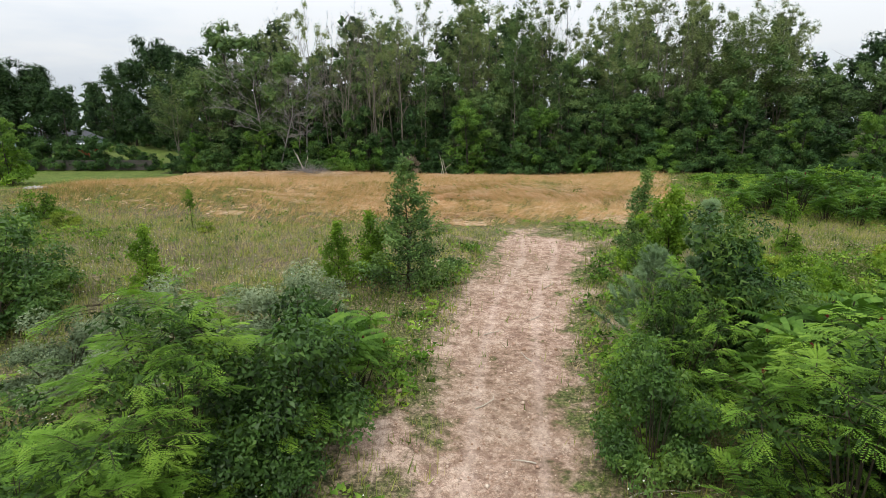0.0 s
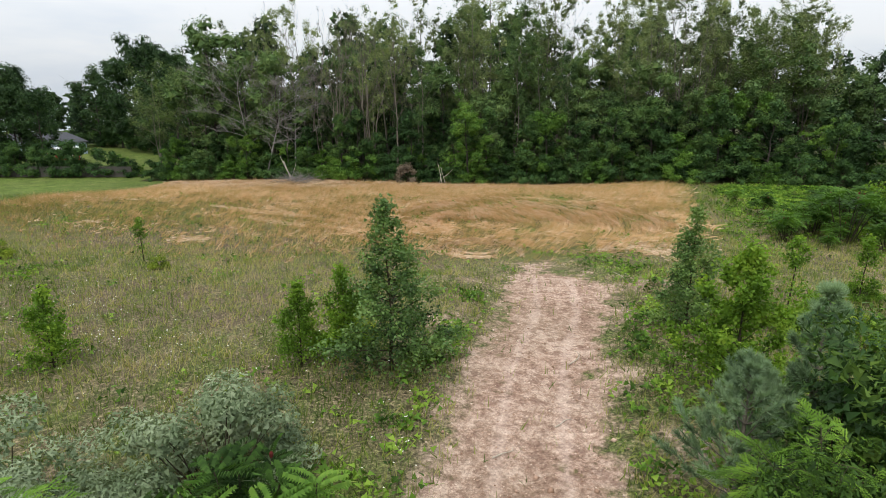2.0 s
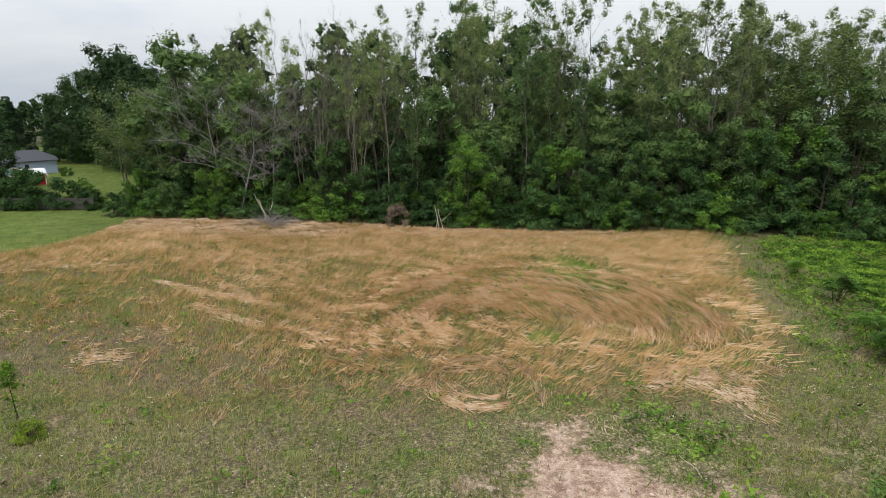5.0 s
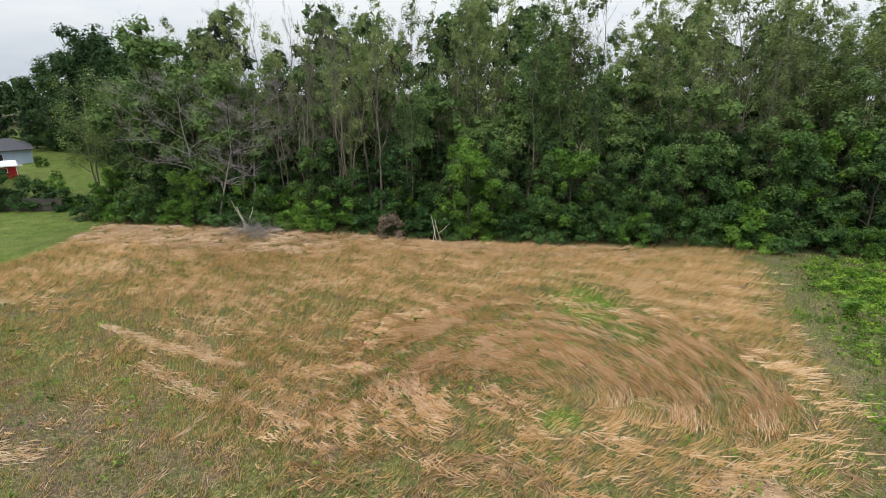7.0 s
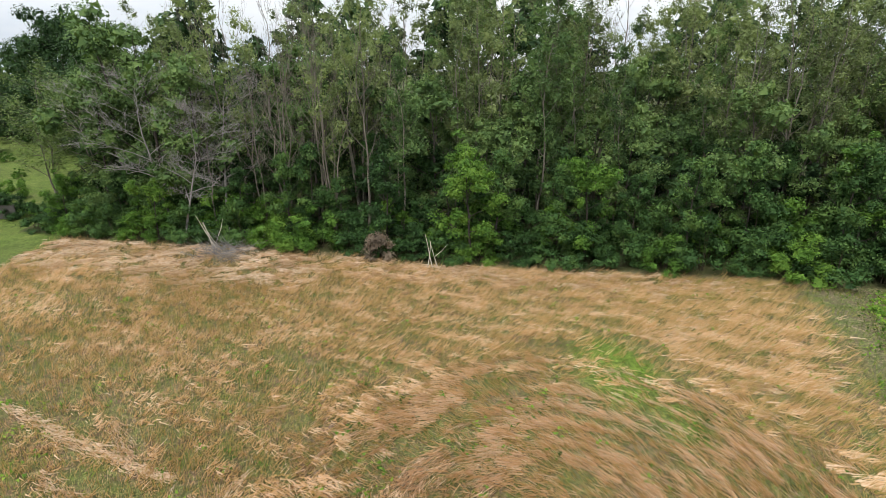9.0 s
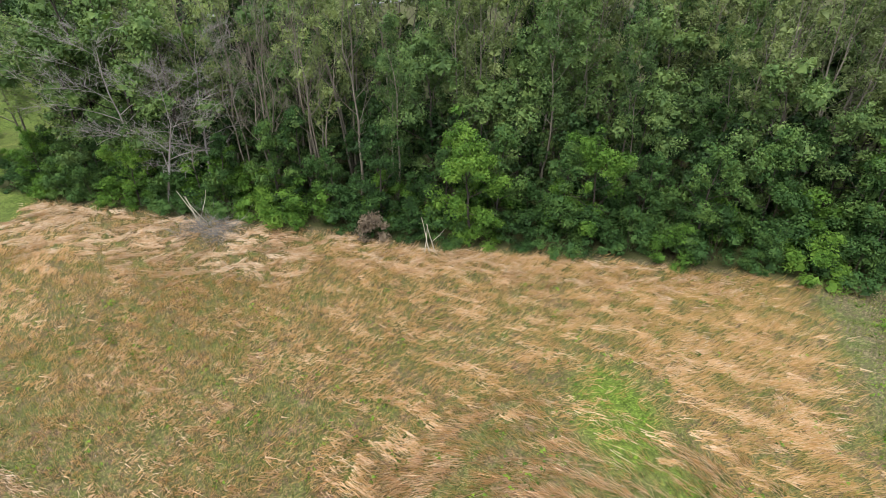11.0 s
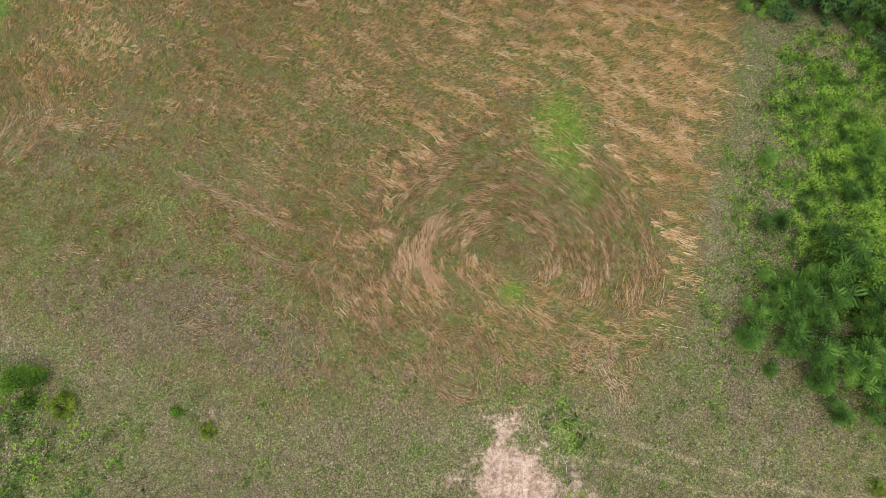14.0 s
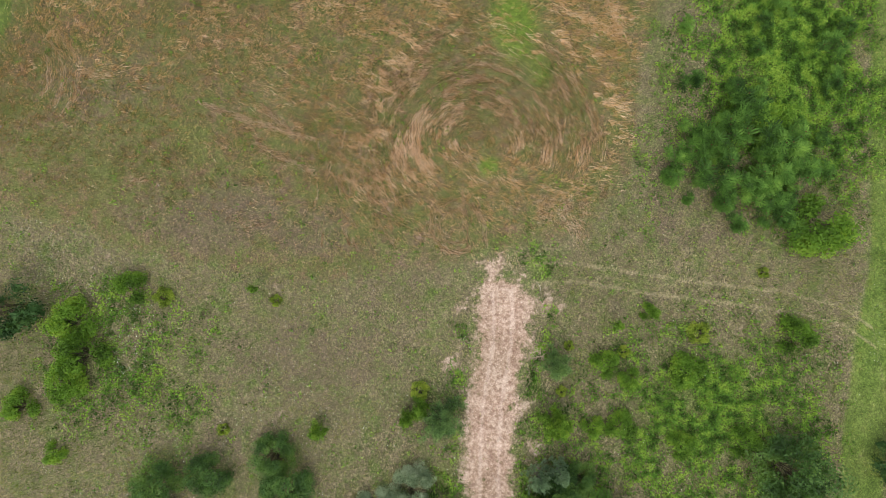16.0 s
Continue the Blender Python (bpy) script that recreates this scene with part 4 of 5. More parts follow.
def sumac(seed, H, heads=9, size=0.62, pairs=5):
    """Bare stems, each with a whorl of long feathered leaves, some with a dark red seed head."""
    rng = rs(seed)
    tubes, P, D, tips = [], [], [], []
    for i in range(heads):
        a, r = rng.uniform(0, 6.28), H * 0.42 * math.sqrt(rng.rand())
        top = np.array((math.cos(a) * r, math.sin(a) * r, H * rng.uniform(0.62, 0.97) - 0.25 * r))
        tubes.append(tube(np.array((top * np.array((0.25, 0.25, 0)) - np.array((0, 0, 0.1)), top * np.array((0.6, 0.6, 0.5)), top)), np.array((0.03, 0.024, 0.014)), 5))
        tips.append(top)
        n = rng.randint(12, 17)
        az = np.arange(n) * 2.4 + rng.uniform(0, 1)
        low = np.linspace(0.6, -0.15, n)
        P.append(top + np.stack((np.zeros(n), np.zeros(n), -np.linspace(0, 0.35, n)), 1))
        D.append(np.stack((np.cos(az), np.sin(az), low), 1) + rng.normal(0, 0.12, (n, 3)))
    ob = plant("sumac_shrub", "sumac shrub with whorls of long feathered green leaves", "shrub", join(tubes), fronds(rng, np.concatenate(P), np.concatenate(D), size, pairs, 0.24, 0.5, 1.3 if pairs < 8 else 1.0), STEM, LEAF_SUMAC, "sumac thicket", trunk="stem")
    return ob, tips


def leaf_bush(seed, r, H, count, leaf, size, name, label, lumps=26, aspect=0.55, lump=0.6, group="bushes by the lane"):
    rng = rs(seed)
    L = lumps_of(rng, r, r, H, lumps, lump, 0.05)
    skirt = rng.uniform(0, 6.28, 9)
    L = np.concatenate((L, np.stack((np.cos(skirt) * r * 0.75, np.sin(skirt) * r * 0.75, rng.uniform(0.1, 0.25, 9) * H, np.full(9, lump)), 1)))
    P, d = on_lumps(rng, L, count, 0.9)
    return plant(name, label, "bush", stems_to(rng, L, 0.028), join([leaf_tris(rng, P, size * 1.1, 0.5, aspect, d * 1.3), filler(rng, L, count // 4, size * 1.25)]), STEM, leaf, group, trunk="stem")


def sapling(seed, H, r, count, leaf, name, label, size=0.11, base=0.06, el=(30, 68), belly=0.0, limbs=30):
    """A young pointed tree: one straight stem and rising limbs that shorten to the tip."""
    rng = rs(seed)
    wood, segs = grow(rng, H, 0.02 + H * 0.008, base, limbs, (r / H * 1.1, 0.04, belly), el, 12, 5, wob=0.006, twig_len=0.38)
    P = spots_on(rng, segs, count, 0.07 + 0.01 * H)
    low = spots_on(rng, segs, count // 5, 0.12)
    low[:, 2] *= rng.uniform(0.1, 0.8, len(low))
    P = np.concatenate((P, low))
    return plant(name, label, "sapling", wood, leaf_blades(rng, P, size, 0.5, 0.6), STEM, leaf, "saplings in the meadow")


def pine(seed, H, r, label):
    rng = rs(seed)
    tubes, P, D = [], [], []
    trunk = np.array([(0, 0, -0.1), (0.03, 0, H * 0.3), (0, 0.04, H * 0.65), (0, 0, H)])
    tubes.append(tube(trunk, np.array((0.09, 0.07, 0.04, 0.012)), 6))
    for w in np.linspace(0.06, 0.93, 9):
        for i in range(6):
            a = 2 * math.pi * i / 6 + w * 9 + rng.uniform(-0.3, 0.3)
            L = r * (1.08 - w) ** 0.75 * rng.uniform(0.8, 1.15)
            lp = bent(rng, (0, 0, H * w), a, 18 + 30 * w, L, 28, 5, 0.06)
            tubes.append(tube(lp, np.linspace(0.022, 0.006, 5), 3))
            ends = [lp]
            for j in range(4):
                v = rng.uniform(0.35, 0.95)
                p = np.array([np.interp(v, np.linspace(0, 1, 5), lp[:, c]) for c in range(3)])
                tp = bent(rng, p, a + rng.choice((-1, 1)) * rng.uniform(0.4, 0.9), 25 + 25 * w, L * 0.32, 30, 4, 0.05)
                tubes.append(tube(tp, np.linspace(0.01, 0.004, 4), 3))
                ends.append(tp)
            for q in ends:
                n = max(5, int(len(q) * 4))
                t = rng.uniform(0.35, 1.0, n) * (len(q) - 1)
                k = np.minimum(t.astype(int), len(q) - 2)
                P.append(q[k] + (q[k + 1] - q[k]) * (t - k)[:, None])
                D.append(q[k + 1] - q[k] + np.array((0, 0, 0.02)))
    up = np.linspace(H * 0.72, H * 1.0, 26)
    P.append(np.stack((0 * up, 0 * up, up), 1))
    D.append(np.tile((0.0, 0.0, 1.0), (26, 1)))
    P, D = np.concatenate(P), np.concatenate(D)
    D = D / np.linalg.norm(D, axis=1)[:, None]
    return plant("pine_tree", label, "tree", join(tubes), needles(rng, P, D, 0.21, 8, 0.5), BARK, NEEDLE_PINE)


locusts = [locust_bush(s, 2.4, 4.4, 5800, "bright green locust bush with fine feathered leaves") for s in (101, 102)]
for i, (x, y, s, tall, turn) in enumerate(((-5.9, 11.2, 1.02, 0.95, 0.3), (-9.2, 9.4, 1.0, 0.70, 2.0), (-6.8, 7.8, 0.95, 0.66, 4.0), (6.4, 14.0, 0.70, 1.30, 1.1), (7.9, 9.2, 1.02, 1.0, 2.6), (11.2, 11.4, 1.0, 1.0, 4.1))):
    set_at(locusts[i % 2], x, y, s, turn, tall)
dark_bush = leaf_bush(111, 1.9, 3.7, 8200, LEAF_DARK, 0.105, "leafy_bush", "dense dark green bush with small oval leaves")
set_at(dark_bush, -3.7, 12.0, 1.05, 0.4, 1.08)
set_at(dark_bush, -4.3, 10.9, 0.85, 1.9, 0.9)
set_at(dark_bush, -16.8, 19.4, 1.3, 2.4)
set_at(dark_bush, -17.6, 22.6, 1.05, 4.4)
set_at(dark_bush, -28.8, 21.0, 1.35, 0.7)
set_at(dark_bush, -24.0, 21.6, 1.1, 1.7)
set_at(dark_bush, 10.4, 16.4, 0.9, 5.7)
set_at(dark_bush, 30.2, 14.6, 1.9, 1.4, 0.95)
set_at(dark_bush, 4.8, 11.3, 0.72, 3.1, 1.28, label="dark green bush with drooping oval leaves by the lane")
glossy = leaf_bush(113, 1.85, 5.6, 9500, LEAF_GLOSSY, 0.16, "glossy_bush", "tall dark bush with glossy leaves and paler shoots", 36, 0.34, 0.85)
set_at(glossy, 8.4, 16.2, 0.93, 0.5)
silver = leaf_bush(115, 2.3, 3.0, 12500, LEAF_SILVER, 0.10, "silver_bush", "grey-green silver-leaved olive bush", 30, 0.42)
set_at(silver, -5.0, 17.6, 1.0, 0.2)
set_at(silver, -8.8, 16.4, 0.9, 2.2)
set_at(silver, -11.2, 15.2, 0.75, 3.9)
fresh = leaf_bush(117, 1.4, 1.9, 2600, LEAF_FRESH, 0.12, "green_bush", "rounded fresh green bush in the meadow", 18, 0.55, 0.45)
yellow = leaf_bush(119, 1.0, 1.9, 1700, LEAF_YELLOW, 0.11, "yellow_bush", "small yellow-green bush in the meadow", 14, 0.55, 0.35)
for x, y, s in ((-35.0, 37.5, 1.6), (-34.4, 34.2, 1.8), (-36.6, 31.8, 1.5), (-29.3, 40.0, 1.15), (-41.0, 30.2, 1.2), (14.6, 26.6, 1.0), (22.3, 25.0, 1.3), (32.6, 26.8, 1.35), (15.3, 20.6, 1.1), (20.6, 18.0, 1.0), (16.8, 25.0, 0.8), (36.6, 37.0, 2.2), (33.2, 47.2, 1.7), (-47.3, 61.0, 2.3), (-38.5, 25.5, 0.8), (12.5, 21.0, 0.8), (26.5, 17.5, 1.1)):
    set_at(fresh, x, y, s, x)
for x, y, s in ((-26.4, 38.8, 0.95), (-3.2, 26.6, 0.9), (-15.8, 36.9, 0.6), (23.8, 28.4, 1.1), (16.6, 27.6, 0.6), (10.2, 24.6, 0.55), (-22.3, 25.4, 0.6), (31.0, 33.2, 0.55), (11.5, 28.8, 0.5)):
    set_at(yellow, x, y, s, y, 0.9)
for x, y, s in ((-40.2, 39.9, 0.55), (41.0, 14.0, 0.5)):
    set_at(hedges[0], x, y, s * 2.2, x, 1.5, label="dark green bushy tree beside the meadow")

tall_sap = sapling(121, 6.0, 1.8, 9000, LEAF_PEAR, "sapling", "pointed young tree with small grey-green leaves", 0.12, 0.03, (10, 58), 0.0, 42)
set_at(tall_sap, -1.55, 24.0, 1.08, 0.4, 0.89)
col_sap = sapling(123, 5.4, 1.45, 7000, LEAF_PEAR, "sapling", "narrow pointed young tree with dark green leaves", 0.115, 0.03, (20, 66), 0.0, 42)
set_at(col_sap, 9.9, 27.4, 1.0, 1.4, 0.92)
mid_sap = sapling(125, 5.4, 1.9, 7600, LEAF_FRESH, "sapling", "bushy young tree with bright green leaves", 0.155, 0.04, (24, 64), 0.05, 34)
set_at(mid_sap, 9.1, 22.0, 0.88, 2.0)
low_sap = sapling(127, 3.0, 1.05, 3000, LEAF_FRESH, "sapling", "small pointed sapling with yellow-green leaves", 0.115, 0.04, (30, 68), 0.03, 24)
set_at(low_sap, -4.7, 24.3, 1.0, 0.0)
set_at(low_sap, -13.2, 24.2, 0.95, 2.0, label="small dark green sapling with open branches")
set_at(low_sap, -3.3, 25.2, 1.1, 4.0)
tuft_sap = sapling(129, 2.9, 0.55, 700, LEAF_FRESH, "sapling", "thin young tree with a small tuft of leaves", 0.12, 0.5, (35, 65), 0.05, 12)
set_at(tuft_sap, -17.4, 38.4, 0.85, 0.0)
set_at(tuft_sap, 15.8, 30.4, 1.05, 1.0)
set_at(tuft_sap, 19.4, 31.0, 1.0, 2.0, label="young dark green tree with open crown")
set_at(fresh, 19.4, 31.0, 0.62, 1.0)
pine_tree = pine(131, 3.7, 1.9, "young pine with long blue-green needles")
set_at(pine_tree, 6.8, 17.3, 0.92, 0.3)
pine_b = pine(132, 5.0, 1.2, "young pine with long blue-green needles")
set_at(pine_b, 8.6, 17.9, 1.0, 1.3)

sumacs, sumac_tips = [], []
for s, H in ((141, 2.6), (142, 2.3), (143, 2.9), (144, 2.7)):
    ob, tips = sumac(s, H, 8 if s < 144 else 11, pairs=5 if s < 144 else 10)
    for t in tips[::5]:
        bm = bmesh.new()
        bmesh.ops.create_icosphere(bm, subdivisions=1, radius=0.05, matrix=Matrix.Translation(tuple(t + np.array((0, 0, 0.1)))) @ Matrix.Diagonal((1, 1, 2.0, 1)))
        part("seed_head", bm, BERRY, ob, "dark red seed head")
    sumacs.append(ob)
for x, y, s in ((-3.1, 13.8, 1.08), (-2.5, 15.2, 0.85), (-3.6, 15.6, 0.95), (9.6, 13.2, 1.35), (11.8, 14.2, 1.3), (13.5, 13.0, 1.2), (8.8, 12.6, 1.15), (14.6, 10.5, 1.2)):
    set_at(sumacs[3], x, y, s, pick.uniform(0, 6.28))
# the thicket: densest in the middle, ragged at its edge
placed = 0
while placed < 62:
    x, y = pick.uniform(21.5, 42), pick.uniform(36, 62)
    c = math.hypot((x - 30.6) / 8.4, (y - 44.0) / 8.0) + 0.9 * (float(fnoise(x, y, 5.0, 91)) - 0.5)
    if c > 1.0 and not (pick.random() < 0.16 and x > 25 and y > 48):
        continue
    set_at(pick.choice(sumacs[:3]), x, y, pick.uniform(0.5, 1.2) * (1.1 if c < 0.7 else 0.8), pick.uniform(0, 6.28))
    placed += 1
drop(*locusts, dark_bush, glossy, silver, fresh, yellow, tall_sap, col_sap, mid_sap, low_sap, tuft_sap, pine_tree, pine_b, *sumacs)


# ---------- grasses and weeds ----------
def grass_blades(rng, x, y, az, lean, length, width, tone, lift=0.01):
    """Slim pointed blades that stand, bow or lie along az."""
    n = len(x)
    h, f = np.cos(lean * np.pi / 2), np.sin(lean * np.pi / 2)
    d = np.stack((np.cos(az), np.sin(az)), 1)
    tw = rng.uniform(-0.9, 0.9, n)
    w = np.stack((-np.sin(az + tw), np.cos(az + tw)), 1) * (width * 0.5)[:, None]
    B = np.stack((x, y, ground_z(x, y) + lift), 1)
    T = B + np.concatenate((d * (f * length)[:, None], (h * length + 0.06 * (1 - lean))[:, None]), 1)
    W = np.concatenate((w, rng.uniform(0.0, 0.05, (n, 1)) * f[:, None]), 1)
    V = np.stack((B - W, B + W, T), 1).reshape(-1, 3)
    return V, np.arange(3 * n).reshape(n, 3), np.repeat(tone, 3)


def grass_material(name, stops, through_light=0.25):
    k = Nodes(name)
    own = k.t.nodes.new("ShaderNodeNewGeometry").outputs["Random Per Island"]
    f = k.math("ADD", k.attr("tone"), k.math("MULTIPLY", k.math("SUBTRACT", own, 0.5), 0.5))
    col = k.ramp(f, stops)
    k.finish(col, 0.75, 0.2)
    tr = k.add("ShaderNodeBsdfTranslucent", Color=col)
    ms = k.t.nodes.new("ShaderNodeMixShader")
    ms.inputs[0].default_value = through_light
    k.t.links.new(k.bsdf.outputs[0], ms.inputs[1])
    k.t.links.new(tr.outputs[0], ms.inputs[2])
    k.t.links.new(ms.outputs[0], k.out.inputs["Surface"])
    return k.m


GRASS = grass_material("meadow_grass", ((0.0, (0.07, 0.115, 0.016)), (0.3, (0.19, 0.245, 0.04)), (0.55, (0.33, 0.335, 0.085)), (0.75, (0.41, 0.32, 0.14)), (1.0, (0.52, 0.42, 0.24))))
STRAW = grass_material("dry_field_grass", ((0.0, (0.16, 0.18, 0.04)), (0.25, (0.33, 0.25, 0.08)), (0.5, (0.53, 0.315, 0.13)), (0.72, (0.66, 0.435, 0.225)), (1.0, (0.76, 0.575, 0.40))))


PRESSED = grass_material("pressed_straw", ((0.2, (0.24, 0.145, 0.07)), (0.5, (0.45, 0.285, 0.15)), (0.75, (0.59, 0.415, 0.26)), (1.0, (0.70, 0.555, 0.41))), 0.1)


def scatter(rng, n, x0, x1, y0, y1, density):
    """Random places in a rectangle, kept with a chance given by density(x, y)."""
    x, y = rng.uniform(x0, x1, n), rng.uniform(y0, y1, n)
    keep = rng.rand(n) < density(x, y)
    return x[keep], y[keep]


def grass_thing(name, label, V, F, tone, material):
    ob = new(name, mesh_data(name, V, F, material, False, dict(tone=tone)))
    return tagged(ob, label, "grass", kind="stuff")


def tufted(rng, x, y, k, spread):
    n = len(x)
    return np.repeat(x, k) + rng.normal(0, spread, n * k), np.repeat(y, k) + rng.normal(0, spread, n * k)


# tall dry grass of the field: swept round the turning place, elsewhere combed by the wind
TURN_X, TURN_Y = 6.1, 49.2


def combed(x, y):
    """Which way the grass lies, how firmly it was swept round, and how streaked it is."""
    dx, dy = x - TURN_X, y - TURN_Y
    r, th = np.hypot(dx, dy), np.arctan2(dy, dx)
    below = ramp01(-0.15, -0.6, np.sin(th + 0.1))
    swept = ramp01(15.5, 7.5, r + 5.0 * (fnoise(x, y, 5.0, 60) - 0.5)) * (1 - 0.75 * below) * ramp01(41.5, 45.0, y)
    rr = r + 3.2 * (fnoise(x, y, 9.0, 61) - 0.5)
    rings = 0.6 * vnoise(rr, th * 1.5 + 60, 0.62, 62) + 0.4 * vnoise(rr, th * 2.2 + 60, 0.26, 63)
    turn = -0.55 + 1.7 * (fnoise(x, y, 16.0, 33) - 0.5)
    u, v = x * math.cos(-0.55) + y * math.sin(-0.55), -x * math.sin(-0.55) + y * math.cos(-0.55)
    v = v + 2.4 * fnoise(x, y, 7.0, 64)
    wind = 0.6 * vnoise(u * 0.3, v, 0.6, 65) + 0.4 * vnoise(u * 0.4, v, 0.27, 66)
    mixed = swept + 0.9 * (vnoise(x, y, 0.7, 67) - 0.5) > 0.42
    way = np.where(mixed, th + math.pi / 2 + 0.35 * np.sin(th * 2 + 1), turn)
    return way, swept, np.where(mixed, rings, wind)


rng = rs(201)
field = lambda x, y: zone_tan(x, y) * ramp01(-2, 11, y - tan_low(x)) * (1 - 0.85 * zone_green(x, y)) * (1 - 0.55 * zone_brown(x, y)) * (0.45 + 0.55 * ramp01(0.30, 0.55, combed(x, y)[2])) * (1 - 0.30 * combed(x, y)[1]) * (1 - 0.55 * ramp01(-8, -16, x) * ramp01(9.5, 7, wood_edge(x) - y)) * np.where(x < -12, np.interp(y, (50, 66), (0.6, 1.0)), 1.0)
x, y = scatter(rng, 118000, -41, 30, 38, 92, field)
way, swept, streak = (np.repeat(c, 5) for c in combed(x, y))
own = np.repeat(rng.normal(0, 0.13, len(x)), 5)
x, y = tufted(rng, x, y, 5, 0.10)
az = way + rng.normal(0, 0.40, len(x))
lean = np.clip(0.34 + 0.3 * (fnoise(x, y, 6.0, 35) - 0.4) + 0.25 * swept + 0.5 * (streak - 0.5) + rng.normal(0, 0.12, len(x)), 0.02, 0.93)
tone = 0.53 + 0.32 * (fnoise(x, y, 9.0, 37) - 0.5) + 0.70 * (streak - 0.48) + own - 0.28 * ramp01(-12, -24, x) * ramp01(64, 54, y) - 0.08 * ramp01(12, 18, x) + 0.04 * swept
grass_thing("field_grass", "tall dry orange-tan grass bowed by the wind", *grass_blades(rng, x, y, az, lean, rng.uniform(0.35, 0.80, len(x)), rng.uniform(0.011, 0.021, len(x)), tone), STRAW)

# locks of straw swept round the turning place, and laid over here and there by the wind
ring = lambda x, y: combed(x, y)[1] * (0.3 + 0.7 * ramp01(43.5, 48.0, y)) * ramp01(1.5, 4.0, np.hypot(x - TURN_X, y - TURN_Y)) * (1 - 0.8 * zone_green(x, y)) * ramp01(0.48, 0.64, combed(x, y)[2])
laid = lambda x, y: zone_tan(x, y) * (1 - combed(x, y)[1]) * (1 - 0.8 * zone_green(x, y)) * (1 - 0.6 * zone_brown(x, y)) * ramp01(0.60, 0.78, combed(x, y)[2]) * (0.24 + 0.16 * ramp01(0, 16, x) * ramp01(48, 56, y)) * ramp01(44, 49, y)
x, y = scatter(rng, 90000, -11, 22, 41, 65, ring)
x2, y2 = scatter(rng, 80000, -38, 26, 42, 84, laid)
x, y = np.concatenate((x, x2)), np.concatenate((y, y2))
way, swept, streak = combed(x, y)
n = len(x)
tone = 0.88 + 0.9 * (streak - 0.6) + rng.normal(0, 0.12, n) - 0.18 * ramp01(48, 43.5, y)
grass_thing("straw_locks", "pale locks of straw swept in arcs over the field", *grass_blades(rng, x, y, way + rng.normal(0, 0.20, n), rng.uniform(0.80, 0.96, n), rng.uniform(0.45, 1.0, n), rng.uniform(0.016, 0.042, n), tone, rng.uniform(0.02, 0.15, n)), STRAW)


# pale straw pressed flat: each swath is a bundle of strands along a curve
SWATHS = []


def swath(x, y, heading, length, turn, width, count, tone):
    """Strands along a path that starts at x, y and bends by turn (radians a metre)."""
    s = rng.uniform(0, length, count)
    a = heading + turn * s
    if abs(turn) < 1e-4:
        px, py = x + s * math.cos(heading), y + s * math.sin(heading)
    else:
        px, py = x + (np.sin(a) - math.sin(heading)) / turn, y - (np.cos(a) - math.cos(heading)) / turn
    count = max(6, int(count * 0.85))
    s, a, px, py = s[:count], a[:count], px[:count], py[:count]
    off = rng.normal(0, width * 1.25, count) * (0.5 + 0.7 * np.sin(np.pi * s / length))
    SWATHS.append((px - off * np.sin(a), py + off * np.cos(a), a + rng.normal(0, 0.26, count), np.full(count, tone) + rng.normal(0, 0.16, count)))


rng = rs(211)
# broken arcs round the turning place
for i in range(46):
    r = 2.6 + 9.6 * math.sqrt(rng.rand())
    a0 = rng.uniform(-0.5, 3.3)
    L = rng.uniform(1.6, 6.0)
    swath(TURN_X + rng.normal(0, 0.8) + r * math.cos(a0), TURN_Y + rng.normal(0, 0.8) + r * math.sin(a0), a0 + math.pi / 2, L, 1 / r, rng.uniform(0.03, 0.10), int(26 * L), rng.uniform(0.5, 0.85))
# fanned streaks beside them
for i in range(60):
    x0, y0 = rng.normal(-5.4, 3.0), rng.normal(46.0, 3.4)
    swath(x0, y0, 1.9 + 0.12 * (x0 + 6) + rng.normal(0, 0.3), rng.uniform(1.0, 3.0), rng.normal(0, 0.15), rng.uniform(0.05, 0.14), rng.randint(30, 70), rng.uniform(0.5, 0.85))
# a small loop with a bar across, and a pale worn patch
for r in (2.4, 2.6, 1.6):
    swath(2.4 + r, 41.6, math.pi / 2, 2 * math.pi * r * 0.8, 1 / r, 0.14, int(230 * r), 0.66)
swath(3.3, 38.6, 1.55, 6.2, 0.0, 0.12, 300, 0.68)
swath(5.0, 39.0, 1.5, 4.5, 0.05, 0.13, 260, 0.82)
for i in range(40):
    swath(rng.normal(13.4, 1.8), rng.normal(41.8, 1.5), rng.uniform(0, 6.28), rng.uniform(0.6, 1.8), rng.normal(0, 0.4), 0.30, 50, rng.uniform(0.68, 0.85))
# straight drag marks
for ax, ay, bx, by, w in ((-21.0, 57.2, -10.6, 51.2, 0.16), (-16.0, 52.4, -10.6, 48.4, 0.18), (-14.9, 56.2, -12.6, 53.2, 0.16), (-31.5, 61.2, -29.0, 60.8, 0.2), (-28.5, 50.5, -27.0, 50.2, 0.15), (20.0, 62.0, 21.0, 58.0, 0.25)):
    L = math.hypot(bx - ax, by - ay)
    swath(ax, ay, math.atan2(by - ay, bx - ax), L, 0.012, w, int(95 * L), 0.86)
for i in range(6):
    swath(rng.normal(-17.5, 1.6), rng.normal(44.2, 0.5), rng.uniform(-0.4, 0.4), rng.uniform(0.6, 1.4), rng.normal(0, 0.3), 0.25, 34, 0.78)
